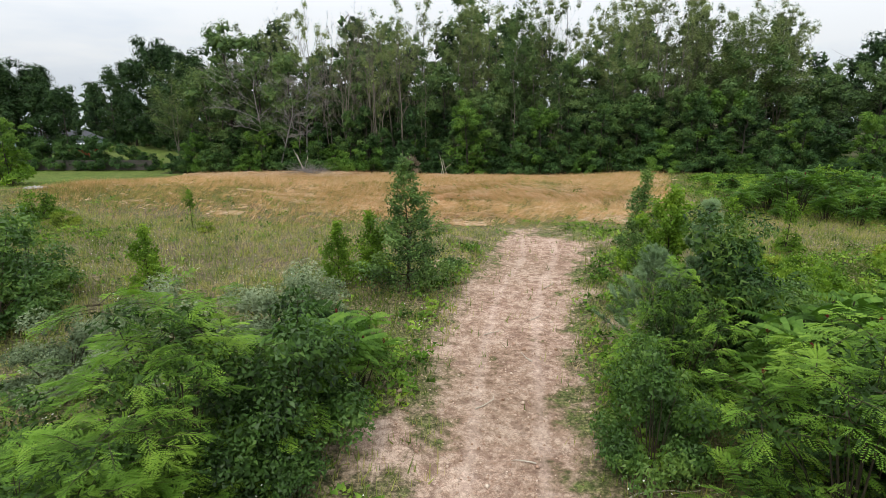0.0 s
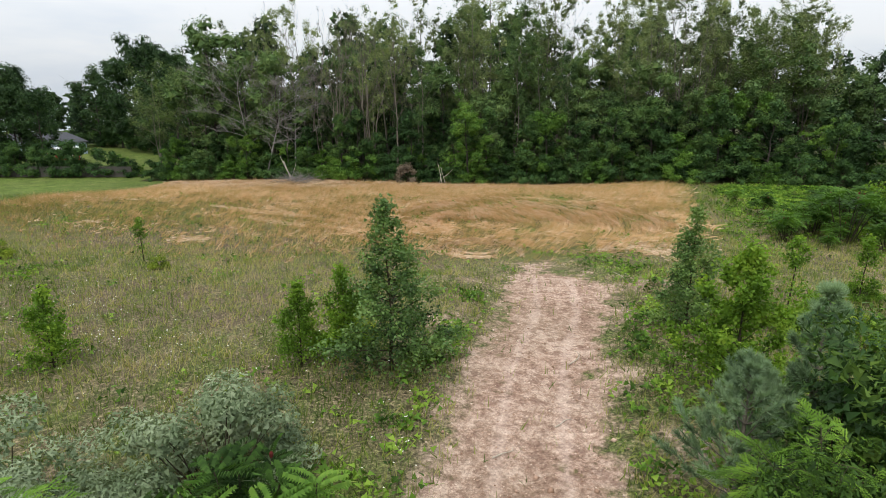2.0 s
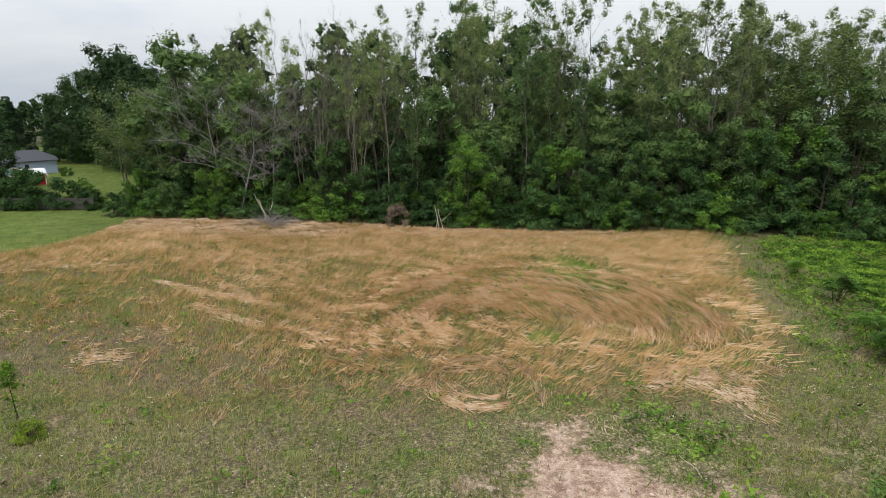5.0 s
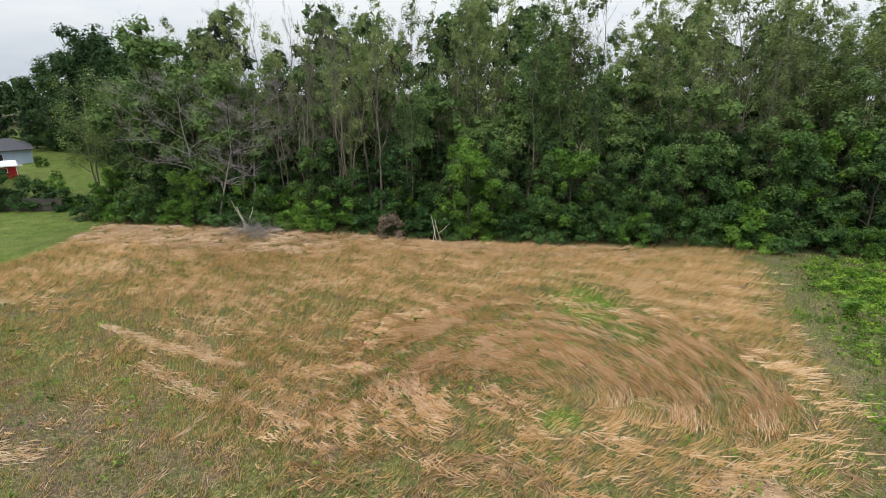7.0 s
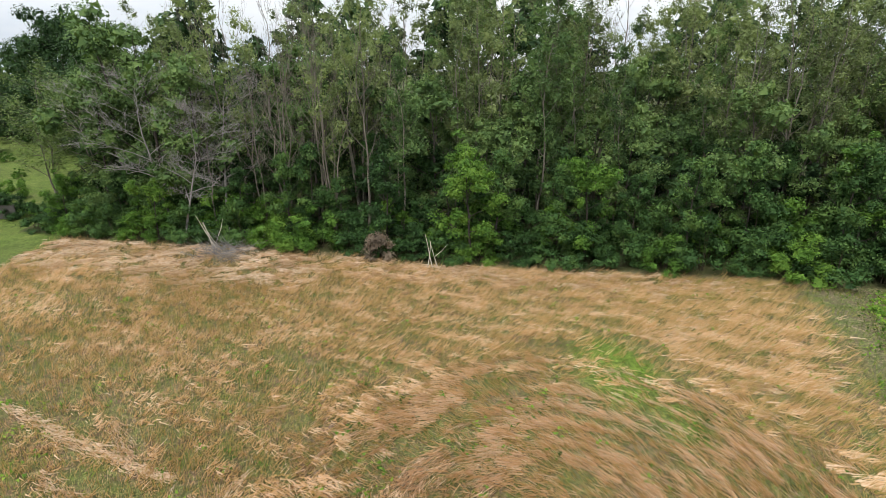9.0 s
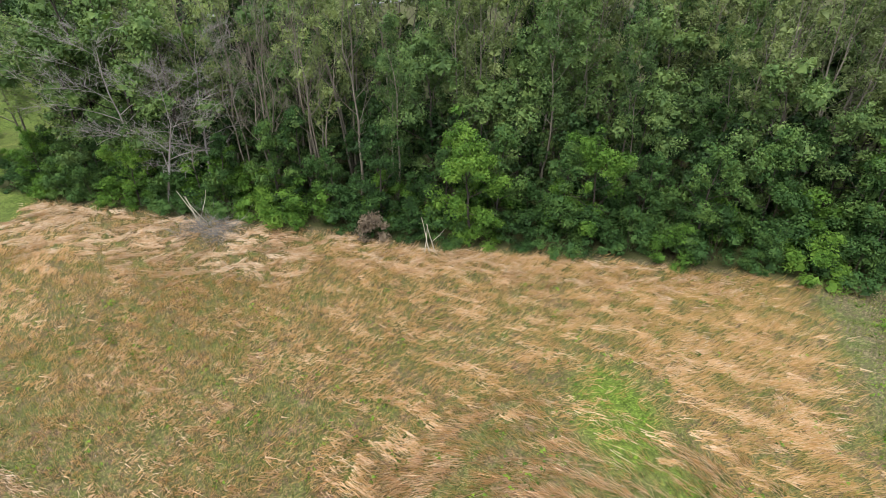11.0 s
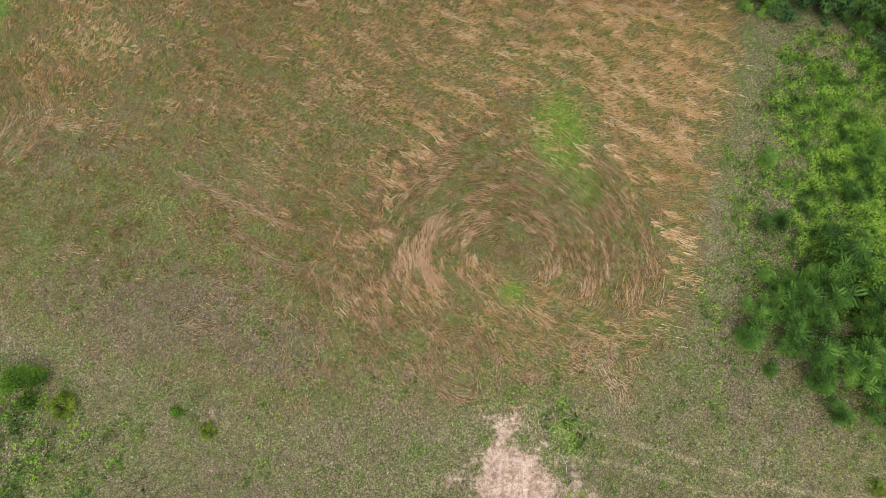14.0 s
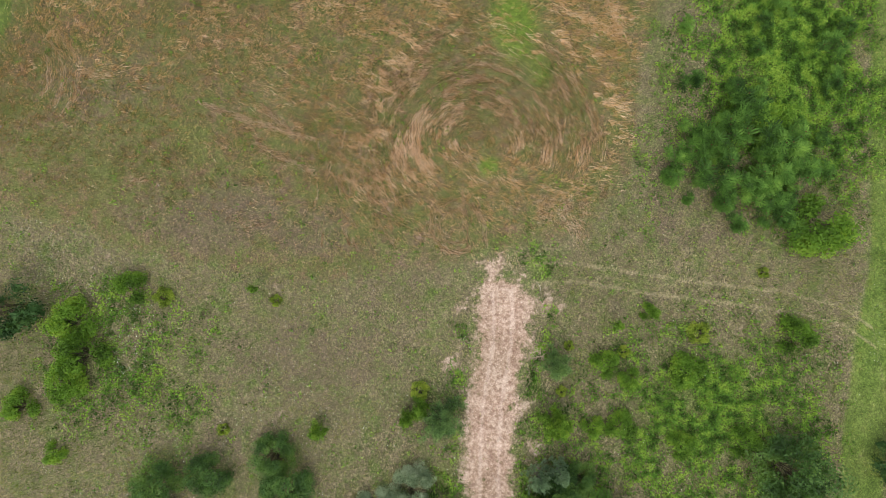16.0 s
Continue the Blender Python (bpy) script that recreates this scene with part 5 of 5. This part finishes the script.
# heavy curls along the far edge, thick on the left
for i in range(300):
    x0 = rng.uniform(-41, -10) if rng.rand() < 0.66 else rng.uniform(-10, 29)
    y0 = wood_edge(x0) - (rng.uniform(0.4, 9.0) if x0 < -12 else rng.uniform(0.4, 4.5))
    swath(x0, float(y0), rng.uniform(-0.5, 0.5) + (math.pi if rng.rand() < 0.5 else 0) + 2.0 * (float(fnoise(x0, y0, 5.0, 59)) - 0.5), rng.uniform(1.0, 3.4), rng.normal(0, 0.45), rng.uniform(0.06, 0.18), rng.randint(60, 130), rng.uniform(0.52, 0.88) + (0.15 if x0 < -12 else 0))
# wind-laid drifts, thickest on the right
for i in range(150):
    x0, y0 = (rng.normal(18.0, 4.0), rng.normal(60.5, 6.5)) if rng.rand() < 0.30 else (rng.uniform(-33, 26), rng.uniform(48, 78))
    swath(x0, y0, -0.6 + 2.4 * (float(fnoise(x0, y0, 8.0, 63)) - 0.5), rng.uniform(0.6, 2.2), rng.normal(0, 0.3), rng.uniform(0.1, 0.3), rng.randint(30, 80), rng.uniform(0.38, 0.72))
# swirl by the lawn
for r in (3.0, 4.4, 5.8):
    swath(-38 + r * math.cos(-0.9), 62 + r * math.sin(-0.9), math.pi / 2 - 0.9, r * 1.9, 1 / r, 0.22, int(70 * r), 0.72)
x, y, way, pale = (np.concatenate(c) for c in zip(*SWATHS))
ok = rng.rand(len(x)) < np.maximum(np.clip(zone_tan(x, y) * 2.2, 0, 1), ramp01(12, 9, np.hypot(x - 6, (y - 41.5) * 1.5))) * ramp01(25.5, 20.5, x) * (1 - 0.75 * np.clip(zone_green(x, y) * 1.4, 0, 1)) * (y < wood_edge(x) + 0.3)
x, y, way, pale = x[ok], y[ok], way[ok], pale[ok]
turning = ramp01(15, 11, np.hypot(x - 3.5, y - 48.5))
grass_thing("flattened_straw", "pale straw pressed flat in arcs and streaks", *grass_blades(rng, x, y, way, rng.uniform(0.94, 0.99, len(x)), rng.uniform(0.28, 0.75, len(x)), rng.uniform(0.008, 0.020, len(x)) * (1 + 0.3 * turning), pale - 0.02 + 0.04 * turning, rng.uniform(0.01, 0.08, len(x)) + rng.uniform(0, 0.22, len(x)) * ramp01(11, 6, wood_edge(x) - y)), PRESSED)

# low green and brownish grass of the meadow and the field's floor
rng = rs(221)
x, y = scatter(rng, 150000, -46, 46, 3, 80, lambda x, y: (1 - 0.97 * np.clip(zone_dirt(x, y) * 1.5 - 0.15, 0, 1)) * (1 - 0.8 * zone_lawn(x, y)) * (1 - 0.3 * zone_brown(x, y)) * (y < wood_edge(x)) * np.interp(y, (10, 24, 40, 46, 80), (0.8, 1.0, 1.0, 0.6, 0.4)))
x, y = tufted(rng, x, y, 3, 0.10)
tone = 0.31 + 0.10 * zone_brown(x, y) + np.repeat(rng.normal(0, 0.14, len(x) // 3), 3) + 0.6 * (fnoise(x, y, 4.0, 71) - 0.5) + 0.55 * (vnoise(x, y, 1.1, 73) - 0.5) - 0.34 * zone_green(x, y) + 0.06 * zone_tan(x, y)
grass_thing("meadow_grass", "low green and dry meadow grass", *grass_blades(rng, x, y, rng.uniform(0, 6.28, len(x)), np.abs(rng.normal(0.25, 0.2, len(x))), rng.uniform(0.14, 0.50, len(x)) * np.where(zone_tan(x, y) > 0.5, 0.7, 1.0) * (1 - 0.62 * ramp01(11.5, 8.5, np.hypot(x - 4.5, (y - 41.5) * 1.5))), rng.uniform(0.014, 0.030, len(x)), tone), GRASS)

# broad-leaved weeds
rng = rs(231)
weed = lambda x, y: (np.clip(zone_green(x, y) * 1.3 - 0.1, 0, 1) * (zone_tan(x, y) < 0.5) + 0.05) * ramp01(0.36, 0.6, fnoise(x, y, 2.4, 75)) * (1 - np.clip(zone_dirt(x, y) * 1.6, 0, 1)) * (1 - zone_lawn(x, y)) * (y < wood_edge(x) - 0.3)
x, y = scatter(rng, 60000, -42, 46, 5, 74, weed)
thick = lambda x, y: np.clip(1.4 - np.hypot((x - 36.5) / 8.0, (y - 54.0) / 14.0), 0, 1) * ramp01(0.3, 0.55, fnoise(x, y, 2.0, 76)) * (y < wood_edge(x) - 0.3)
x2, y2 = scatter(rng, 36000, 24, 46, 33, 70, thick)
low = lambda x, y: np.clip(1.3 - np.hypot((x - 23) / 12.0, (y - 19.0) / 9.0), 0, 1) * ramp01(0.38, 0.6, fnoise(x, y, 1.6, 74))
x3, y3 = scatter(rng, 16000, 9, 37, 8, 30, low)
x4, y4 = scatter(rng, 5000, -42, -24, 24, 44, lambda x, y: np.clip(1.2 - np.hypot((x + 33) / 7.0, (y - 34.0) / 8.0), 0, 1) * ramp01(0.4, 0.6, fnoise(x, y, 1.8, 78)))
x5, y5 = scatter(rng, 9000, -5, 12, 6, 33, lambda x, y: ramp01(0.15, 0.7, np.abs(x - lane_mid(y)) - lane_half(y)) * ramp01(2.6, 1.4, np.abs(x - lane_mid(y)) - lane_half(y)) * ramp01(0.44, 0.62, fnoise(x, y, 1.3, 72)) * 0.6)
x, y = np.concatenate((x, x2, x3, x4, x5)), np.concatenate((y, y2, y3, y4, y5))
n = len(x)
k = 7
wx, wy = tufted(rng, x, y, k, 0.19)
wz = ground_z(wx, wy) + rng.uniform(0.04, 0.42, n * k) * np.repeat(0.35 + fnoise(x, y, 3.0, 77), k)
WEED = foliage("weed_leaf", (0.045, 0.10, 0.014), (0.10, 0.20, 0.024), (0.23, 0.34, 0.045), 0.3, patch=0.9, leafwise=0.3, treewise=0.0)
weeds = new("weeds", mesh_data("weeds", *leaf_tris(rng, np.stack((wx, wy, wz), 1), 0.17, 1.2, 0.7), WEED))
tagged(weeds, "bright green broad-leaved weeds in loose patches", "weeds", kind="stuff")

# white flower heads over the meadow
rng = rs(241)
lace = lambda x, y: (0.05 + 0.85 * ramp01(0.5, 0.7, fnoise(x, y, 5.0, 79))) * np.clip(zone_meadow(x, y), 0, 1) * (1 - np.clip(zone_dirt(x, y) * 2, 0, 1)) * np.where(x > 5, 0.22, 1.0)
x, y = scatter(rng, 24000, -40, 42, 8, 48, lace)
ex, ey = rng.normal(17.6, 0.55, 60), rng.normal(66.0, 0.5, 60)
sx, sy = rng.uniform(-34, 28, 90), rng.uniform(42, 72, 90)
x, y = np.concatenate((x, ex, sx)), np.concatenate((y, ey, sy))
n = len(x)
z = ground_z(x, y) + rng.uniform(0.35, 0.75, n)
s = rng.uniform(0.012, 0.030, n)
a = np.arange(6) * np.pi / 3
tilt = rng.normal(0, 0.25, (n, 2))
V = np.stack((x[:, None] + s[:, None] * np.cos(a), y[:, None] + s[:, None] * np.sin(a), z[:, None] + s[:, None] * (np.cos(a) * tilt[:, :1] + np.sin(a) * tilt[:, 1:])), 2).reshape(-1, 3)
PETAL = plain("white_flower", (0.55, 0.55, 0.46), 0.8)
lace_ob = new("wild_flowers", mesh_data("wild_flowers", V, np.arange(6 * n).reshape(n, 6), PETAL))
tagged(lace_ob, "small flat white wild flower heads on thin stalks", "flowers", kind="stuff")
V, F, tn = grass_blades(rng, x, y, rng.uniform(0, 6.28, n), np.full(n, 0.03), z - ground_z(x, y), np.full(n, 0.010), np.full(n, 0.2))
grass_thing("flower_stalks", "thin green stalks of the wild flowers", V, F, tn, GRASS)


# ---------- clods, stones and sticks on the bare lane ----------
rng = rs(251)
x, y = scatter(rng, 30000, -5, 13, 5, 38, lambda x, y: np.clip(zone_dirt(x, y) * 1.5 - 0.3, 0, 1) * 0.5)
ico_v = np.array([(0, 0, 1), (0.9, 0, 0.1), (0.1, 0.95, 0), (-0.9, 0.1, 0.15), (-0.1, -0.9, 0), (0, 0, -0.7)])
ico_f = np.array([(0, 1, 2), (0, 2, 3), (0, 3, 4), (0, 4, 1), (5, 2, 1), (5, 3, 2), (5, 4, 3), (5, 1, 4)])
n = len(x)
s = rng.lognormal(-3.85, 0.55, n)
rot = rng.uniform(0, 6.28, n)
B = ico_v[None] * (s[:, None, None] * rng.uniform(0.6, 1.3, (n, 6, 1)))
V = np.stack((B[..., 0] * np.cos(rot)[:, None] - B[..., 1] * np.sin(rot)[:, None] + x[:, None], B[..., 0] * np.sin(rot)[:, None] + B[..., 1] * np.cos(rot)[:, None] + y[:, None], B[..., 2] * 0.7 + ground_z(x, y)[:, None] + s[:, None] * 0.15), 2)
CLOD = Nodes("dry_clod")
CLOD_M = CLOD.finish(CLOD.ramp(CLOD.t.nodes.new("ShaderNodeNewGeometry").outputs["Random Per Island"], ((0.0, (0.22, 0.13, 0.085)), (0.6, (0.42, 0.28, 0.20)), (1.0, (0.60, 0.48, 0.38)))), 0.95, 0.1)
clods = new("clods", mesh_data("clods", V.reshape(-1, 3), (ico_f[None] + 6 * np.arange(n)[:, None, None]).reshape(-1, 3), CLOD_M))
tagged(clods, "dry clods and small stones on the sandy lane", "stones", kind="stuff")
for x, y, L, az in ((3.9, 10.2, 1.7, 1.4), (0.9, 14.0, 0.9, 0.2), (2.9, 16.9, 0.7, 2.4), (4.6, 24.4, 1.3, 0.5), (1.5, 19.2, 0.8, 1.1), (0.2, 32.2, 1.6, 1.3), (9.6, 34.1, 1.4, 1.0), (2.2, 11.6, 0.6, 2.9), (3.4, 20.6, 0.7, 0.7)):
    q = bent(rng, (0, 0, 0.02), az, 4, L, -6, 6, 0.35)
    q[:, 2] = np.abs(q[:, 2]) + 0.015
    stick = thing("stick", "dry bent stick lying on the bare lane", "stick", (x, y, gz(x, y)), "sticks on the lane")
    part("twig", mesh_data("twig", *tube(q, np.linspace(0.022, 0.008, 6), 5), BARK_PALE, True), BARK_PALE, stick)

# ring of stones on the lawn
STONE = plain("grey_stone", (0.30, 0.28, 0.26), 0.9, 0.35, 4.0, 0.2, 0.5)
fire = thing("stone_heap", "low heap of grey stones on the mown lawn", "stones", (-41.5, 57.5, gz(-41.5, 57.5)))
for i in range(16):
    bm = bmesh.new()
    bmesh.ops.create_icosphere(bm, subdivisions=2, radius=0.28)
    for v in bm.verts:
        v.co *= 0.75 + 0.5 * noise.noise(v.co * 3 + Vector((i * 3.1, 0, 0)))
        v.co.z *= 0.6
    a = i * 2.4
    bmesh.ops.translate(bm, verts=bm.verts, vec=(math.cos(a) * 0.32 * math.sqrt(i), math.sin(a) * 0.2 * math.sqrt(i), 0.10))
    part("stone", bm, STONE, fire)


# ---------- beyond the lawn: fence, shed, house, road ----------
BOARD = plain("weathered_fence_board", (0.075, 0.068, 0.06), 0.9, 0.3, 2.0, 0.15, 0.4)
fence = thing("fence", "weathered grey wooden board fence overgrown with vines", "fence", (-50.5, 98.6, gz(-55, 98.6)))
board_mesh = bpy.data.meshes.new("board")
bb = boxes((0, 0.14, -0.012, 0.012, 0.06, 1.75))
bb.to_mesh(board_mesh)
bb.free()
board_mesh.materials.append(BOARD)
for i in range(9):
    x0 = -2.45 * (i + 1)
    for j in range(16):
        b = part("board", board_mesh, BOARD, fence)
        b.location = (x0 + 0.06 + 0.148 * j, 0, 0.02 * math.sin(j * 2.1 + i))
    for z in (0.35, 1.35):
        part("rail", boxes((x0, x0 + 2.45, 0.014, 0.05, z, z + 0.09)), BOARD, fence)
    part("post", boxes((x0 - 0.05, x0 + 0.05, 0.012, 0.11, -0.2, 1.85)), BOARD, fence)
part("post", boxes((-0.05, 0.05, 0.012, 0.11, -0.2, 1.85)), BOARD, fence)
for x, y, s, tall in ((-51.4, 99.6, 0.8, 1.0), (-53.8, 99.9, 0.95, 0.95), (-56.2, 99.8, 1.0, 1.0), (-58.7, 99.6, 1.0, 1.2), (-61.3, 99.6, 1.05, 1.25), (-64.0, 99.4, 0.9, 1.1), (-67.0, 99.4, 0.9, 1.2), (-70.0, 99.6, 1.0, 1.2)):
    set_at(pick.choice(hedges), x, y, s, pick.uniform(0, 6.28), tall, label="leafy vine mound grown over the fence")
for x, y, s in ((-57.5, 108.0, 0.75), (-76.5, 133.0, 0.5), (-66.0, 121.0, 0.4), (-50.0, 100.5, 0.5), (-47.5, 101.5, 0.55), (-60.5, 113.0, 0.5)):
    set_at(hedges_b[1], x, y, s, x, label="small green shrub in the rough lawn")

WALL = plain("blue_grey_siding", (0.30, 0.37, 0.45), 0.7, 0.08, 1.5, 0.3, 0.05)
ROOF = plain("grey_roof_shingle", (0.065, 0.067, 0.074), 0.9, 0.25, 6.0, 0.2, 0.4)
WHITE = plain("white_trim", (0.75, 0.75, 0.73), 0.6, 0.06)
RED = plain("red_painted_board", (0.42, 0.02, 0.02), 0.6, 0.15, 2.0)
DARKG = plain("dark_window_glass", (0.02, 0.024, 0.03), 0.15, 0.1, 1.0, 0.6, 0.0)
WOODN = plain("bare_brown_timber", (0.30, 0.19, 0.10), 0.8, 0.25)


def hip_roof(x0, x1, y0, y1, z, rise, over, inset):
    bm = bmesh.new()
    a = [bm.verts.new(p) for p in ((x0 - over, y0 - over, z), (x1 + over, y0 - over, z), (x1 + over, y1 + over, z), (x0 - over, y1 + over, z))]
    low = [bm.verts.new((v.co.x, v.co.y, z - 0.16)) for v in a]
    ym = (y0 + y1) / 2
    r = [bm.verts.new((x0 + inset, ym, z + rise)), bm.verts.new((x1 - inset, ym, z + rise))]
    for f in ((a[0], a[1], r[1], r[0]), (a[1], a[2], r[1]), (a[2], a[3], r[0], r[1]), (a[3], a[0], r[0]), (low[3], low[2], low[1], low[0])):
        bm.faces.new(f)
    for i in range(4):
        bm.faces.new((a[i], low[i], low[(i + 1) % 4], a[(i + 1) % 4]))
    bmesh.ops.recalc_face_normals(bm, faces=bm.faces)
    return bm


hz = gz(-86, 138) - 0.05
house = thing("house", "single-storey blue-grey house with grey shingle roof", "house", (-81.3, 137.6, hz))
house.rotation_euler.z = radians(38)
by_house = pose(-81.3, 137.6, hz, 0, 0, 38)
part("front_wall", boxes((-17, -10.6, 0, 0.2, 0, 2.7), (-9.4, -5.7, 0, 0.2, 0, 2.7), (-10.6, -9.4, 0, 0.2, 0, 0.9), (-10.6, -9.4, 0, 0.2, 2.1, 2.7), (-5.7, -4.7, 0, 0.2, 2.1, 2.7), (-4.7, 0, 0, 0.2, 0, 2.7)), WALL, house)
part("side_wall", boxes((-0.2, 0, 0.2, 8.5, 0, 2.7)), WALL, house)
part("side_wall", boxes((-17, -16.8, 0.2, 8.5, 0, 2.7)), WALL, house)
part("back_wall", boxes((-16.8, -0.2, 8.3, 8.5, 0, 2.7)), WALL, house)
part("roof", hip_roof(-17, 0, 0, 8.5, 2.86, 1.9, 0.45, 3.0), ROOF, house)
part("door", boxes((-5.62, -4.78, 0.08, 0.13, 0.02, 2.08)), DARKG, house, "dark open doorway")
part("door_frame", boxes((-5.7, -5.62, -0.03, 0.18, 0, 2.1), (-4.78, -4.7, -0.03, 0.18, 0, 2.1)), WHITE, house)
win = part("window", boxes((-10.6, -10.5, -0.03, 0.2, 0.9, 2.1), (-9.5, -9.4, -0.03, 0.2, 0.9, 2.1), (-10.5, -9.5, -0.03, 0.2, 0.9, 0.98), (-10.5, -9.5, -0.03, 0.2, 2.02, 2.1)), WHITE, house)
part("pane", boxes((-10.5, -9.5, 0.07, 0.09, 0.98, 2.02)), DARKG, win)
part("step", boxes((-8.5, -2.0, -3.4, 0, -0.15, 0.06)), STONE, house, "pale concrete patio slab")
table = thing("picnic_table", "brown wooden picnic table on the patio", "table", by_house @ Vector((-4.6, -2.4, 0.06)))
table.rotation_euler.z = radians(38)
part("tabletop", boxes(*[(-0.9, 0.9, -0.4 + 0.17 * i, -0.4 + 0.17 * i + 0.15, 0.72, 0.76) for i in range(5)]), WOODN, table)
part("bench", boxes((-0.9, 0.9, -0.85, -0.6, 0.42, 0.46)), WOODN, table)
part("bench", boxes((-0.9, 0.9, 0.6, 0.85, 0.42, 0.46)), WOODN, table)
for sx in (-0.65, 0.65):
    part("leg", boxes((sx - 0.04, sx + 0.04, -0.75, 0.75, 0.34, 0.42), (sx - 0.04, sx + 0.04, -0.6, -0.5, -0.05, 0.72), (sx - 0.04, sx + 0.04, 0.5, 0.6, -0.05, 0.72)), WOODN, table)
crate = thing("wooden_crate", "tall brown wooden crate beside the house wall", "crate", by_house @ Vector((-7.0, -0.75, 0.06)))
crate.rotation_euler.z = radians(38)
part("crate_side", boxes(*[(-0.7, 0.7, -0.5, -0.46, 0.02 + 0.3 * i, 0.28 + 0.3 * i) for i in range(5)], (-0.7, 0.7, 0.46, 0.5, 0, 1.5), (-0.7, -0.66, -0.46, 0.46, 0, 1.5), (0.66, 0.7, -0.46, 0.46, 0, 1.5)), WOODN, crate)
part("crate_top", boxes((-0.74, 0.74, -0.54, 0.54, 1.5, 1.56)), WOODN, crate)

sz = gz(-72, 118)
shed = thing("shed", "small red shed with a white metal roof", "shed", (-73.2, 122.0, sz))
shed.rotation_euler.z = radians(35)
part("front_wall", boxes((-4.2, -2.2, 0, 0.12, 0, 2.1), (-2.2, -1.3, 0, 0.12, 0, 1.0), (-2.2, -1.3, 0, 0.12, 1.8, 2.1), (-1.3, 0, 0, 0.12, 0, 2.1)), RED, shed)
part("side_wall", boxes((-0.12, 0, 0.12, 3, 0, 2.1)), RED, shed)
part("side_wall", boxes((-4.2, -4.08, 0.12, 3, 0, 2.1)), RED, shed)
part("back_wall", boxes((-4.08, -0.12, 2.88, 3, 0, 2.1)), RED, shed)
part("roof", hip_roof(-4.2, 0, 0, 3, 2.2, 0.75, 0.25, 0.02), WHITE, shed, "white metal roof")
part("corner_trim", boxes((-0.10, 0.02, -0.02, 0.0, 0, 2.1)), WHITE, shed, "white corner trim")
swin = part("window", boxes((-2.2, -2.1, -0.02, 0.14, 1.0, 1.8), (-1.4, -1.3, -0.02, 0.14, 1.0, 1.8), (-2.1, -1.4, -0.02, 0.14, 1.0, 1.08), (-2.1, -1.4, -0.02, 0.14, 1.72, 1.8)), WHITE, shed)
part("pane", boxes((-2.1, -1.4, 0.05, 0.07, 1.08, 1.72)), DARKG, swin)

# road: a strip that follows the land
ASPHALT = plain("worn_asphalt", (0.20, 0.20, 0.20), 0.9, 0.2, 0.6, 0.2, 0.2)
t = np.linspace(-160, 160, 60)
ux, uy = 0.93, 0.37
cx, cy = -98 + ux * t, 171.5 + uy * t - 0.0008 * t * t
edge = np.array((-3.2, 3.2))
X, Y = cx[:, None] - uy * edge, cy[:, None] + ux * edge
Z = ground_z(X.ravel(), Y.ravel()) + 0.12
i = np.arange(59) * 2
road = new("road", mesh_data("road", np.stack((X.ravel(), Y.ravel(), Z), 1), np.stack((i, i + 2, i + 3, i + 1), 1), ASPHALT, True))
tagged(road, "grey asphalt country road crossing behind the house", "road", kind="structure")
POLE = plain("weathered_pole_wood", (0.13, 0.11, 0.09), 0.9)
poles = []
for px0, py0 in ((-148.0, 160.0), (-101.0, 181.0), (-54.0, 199.0)):
    pole = thing("utility_pole", "weathered wooden utility pole beside the road", "utility pole", (px0, py0, gz(px0, py0)), "utility poles")
    part("shaft", mesh_data("shaft", *tube(np.array(((0, 0, -0.5), (0, 0, 5.0), (0, 0, 10.0))), np.array((0.16, 0.14, 0.11)), 8), POLE, True), POLE, pole)
    part("crossarm", boxes((-1.1, 1.1, -0.06, 0.06, 9.2, 9.35)), POLE, pole)
    poles.append((px0, py0, gz(px0, py0)))
CABLE = plain("dark_cable", (0.03, 0.03, 0.03), 0.6)
for (ax, ay, az_), (bx, by, bz) in zip(poles, poles[1:]):
    for o, h in ((-0.9, 9.4), (0.9, 9.4), (0.0, 8.2)):
        w = np.linspace(0, 1, 14)
        q = np.stack((ax + (bx - ax) * w + o, ay + (by - ay) * w, az_ + (bz - az_) * w + h - 4 * 0.9 * w * (1 - w)), 1)
        wire = thing("overhead_wire", "thin dark overhead wire between poles", "wire", group="overhead wires")
        part("cable", mesh_data("cable", *tube(q, np.full(14, 0.025), 4), CABLE, True), CABLE, wire)


def spruce(seed, H, r):
    rng = rs(seed)
    tubes, P, D = [tube(np.array(((0, 0, -0.2), (0, 0, H * 0.5), (0, 0, H))), np.array((0.25, 0.14, 0.02)), 7)], [], []
    for w in np.linspace(0.06, 0.97, 26):
        for j in range(9):
            a = j * 0.698 + w * 17 + rng.uniform(-0.2, 0.2)
            lp = bent(rng, (0, 0, H * w), a, 5 + 20 * w, r * (1.03 - w) * rng.uniform(0.8, 1.15), -22, 5, 0.05)
            tubes.append(tube(lp, np.linspace(0.035, 0.008, 5), 3))
            n = 14
            t = rng.uniform(0.15, 1.0, n) * 4
            k = np.minimum(t.astype(int), 3)
            P.append(lp[k] + (lp[k + 1] - lp[k]) * (t - k)[:, None] + rng.normal(0, 0.12, (n, 3)))
            D.append(lp[k + 1] - lp[k] + rng.normal(0, 0.2, (n, 3)))
    return plant("spruce_tree", "dark green spruce with layered drooping branches", "tree", join(tubes), needles(rng, np.concatenate(P), np.concatenate(D), 0.65, 5, 0.6), BARK_DARK, NEEDLE_DARK)


spruce_tree = spruce(301, 13, 4.2)
set_at(spruce_tree, -93.5, 156.5, 1.0)
set_at(spruce_tree, -104.0, 158.0, 1.1, 1.0)
drop(*hedges, *hedges_b, spruce_tree)
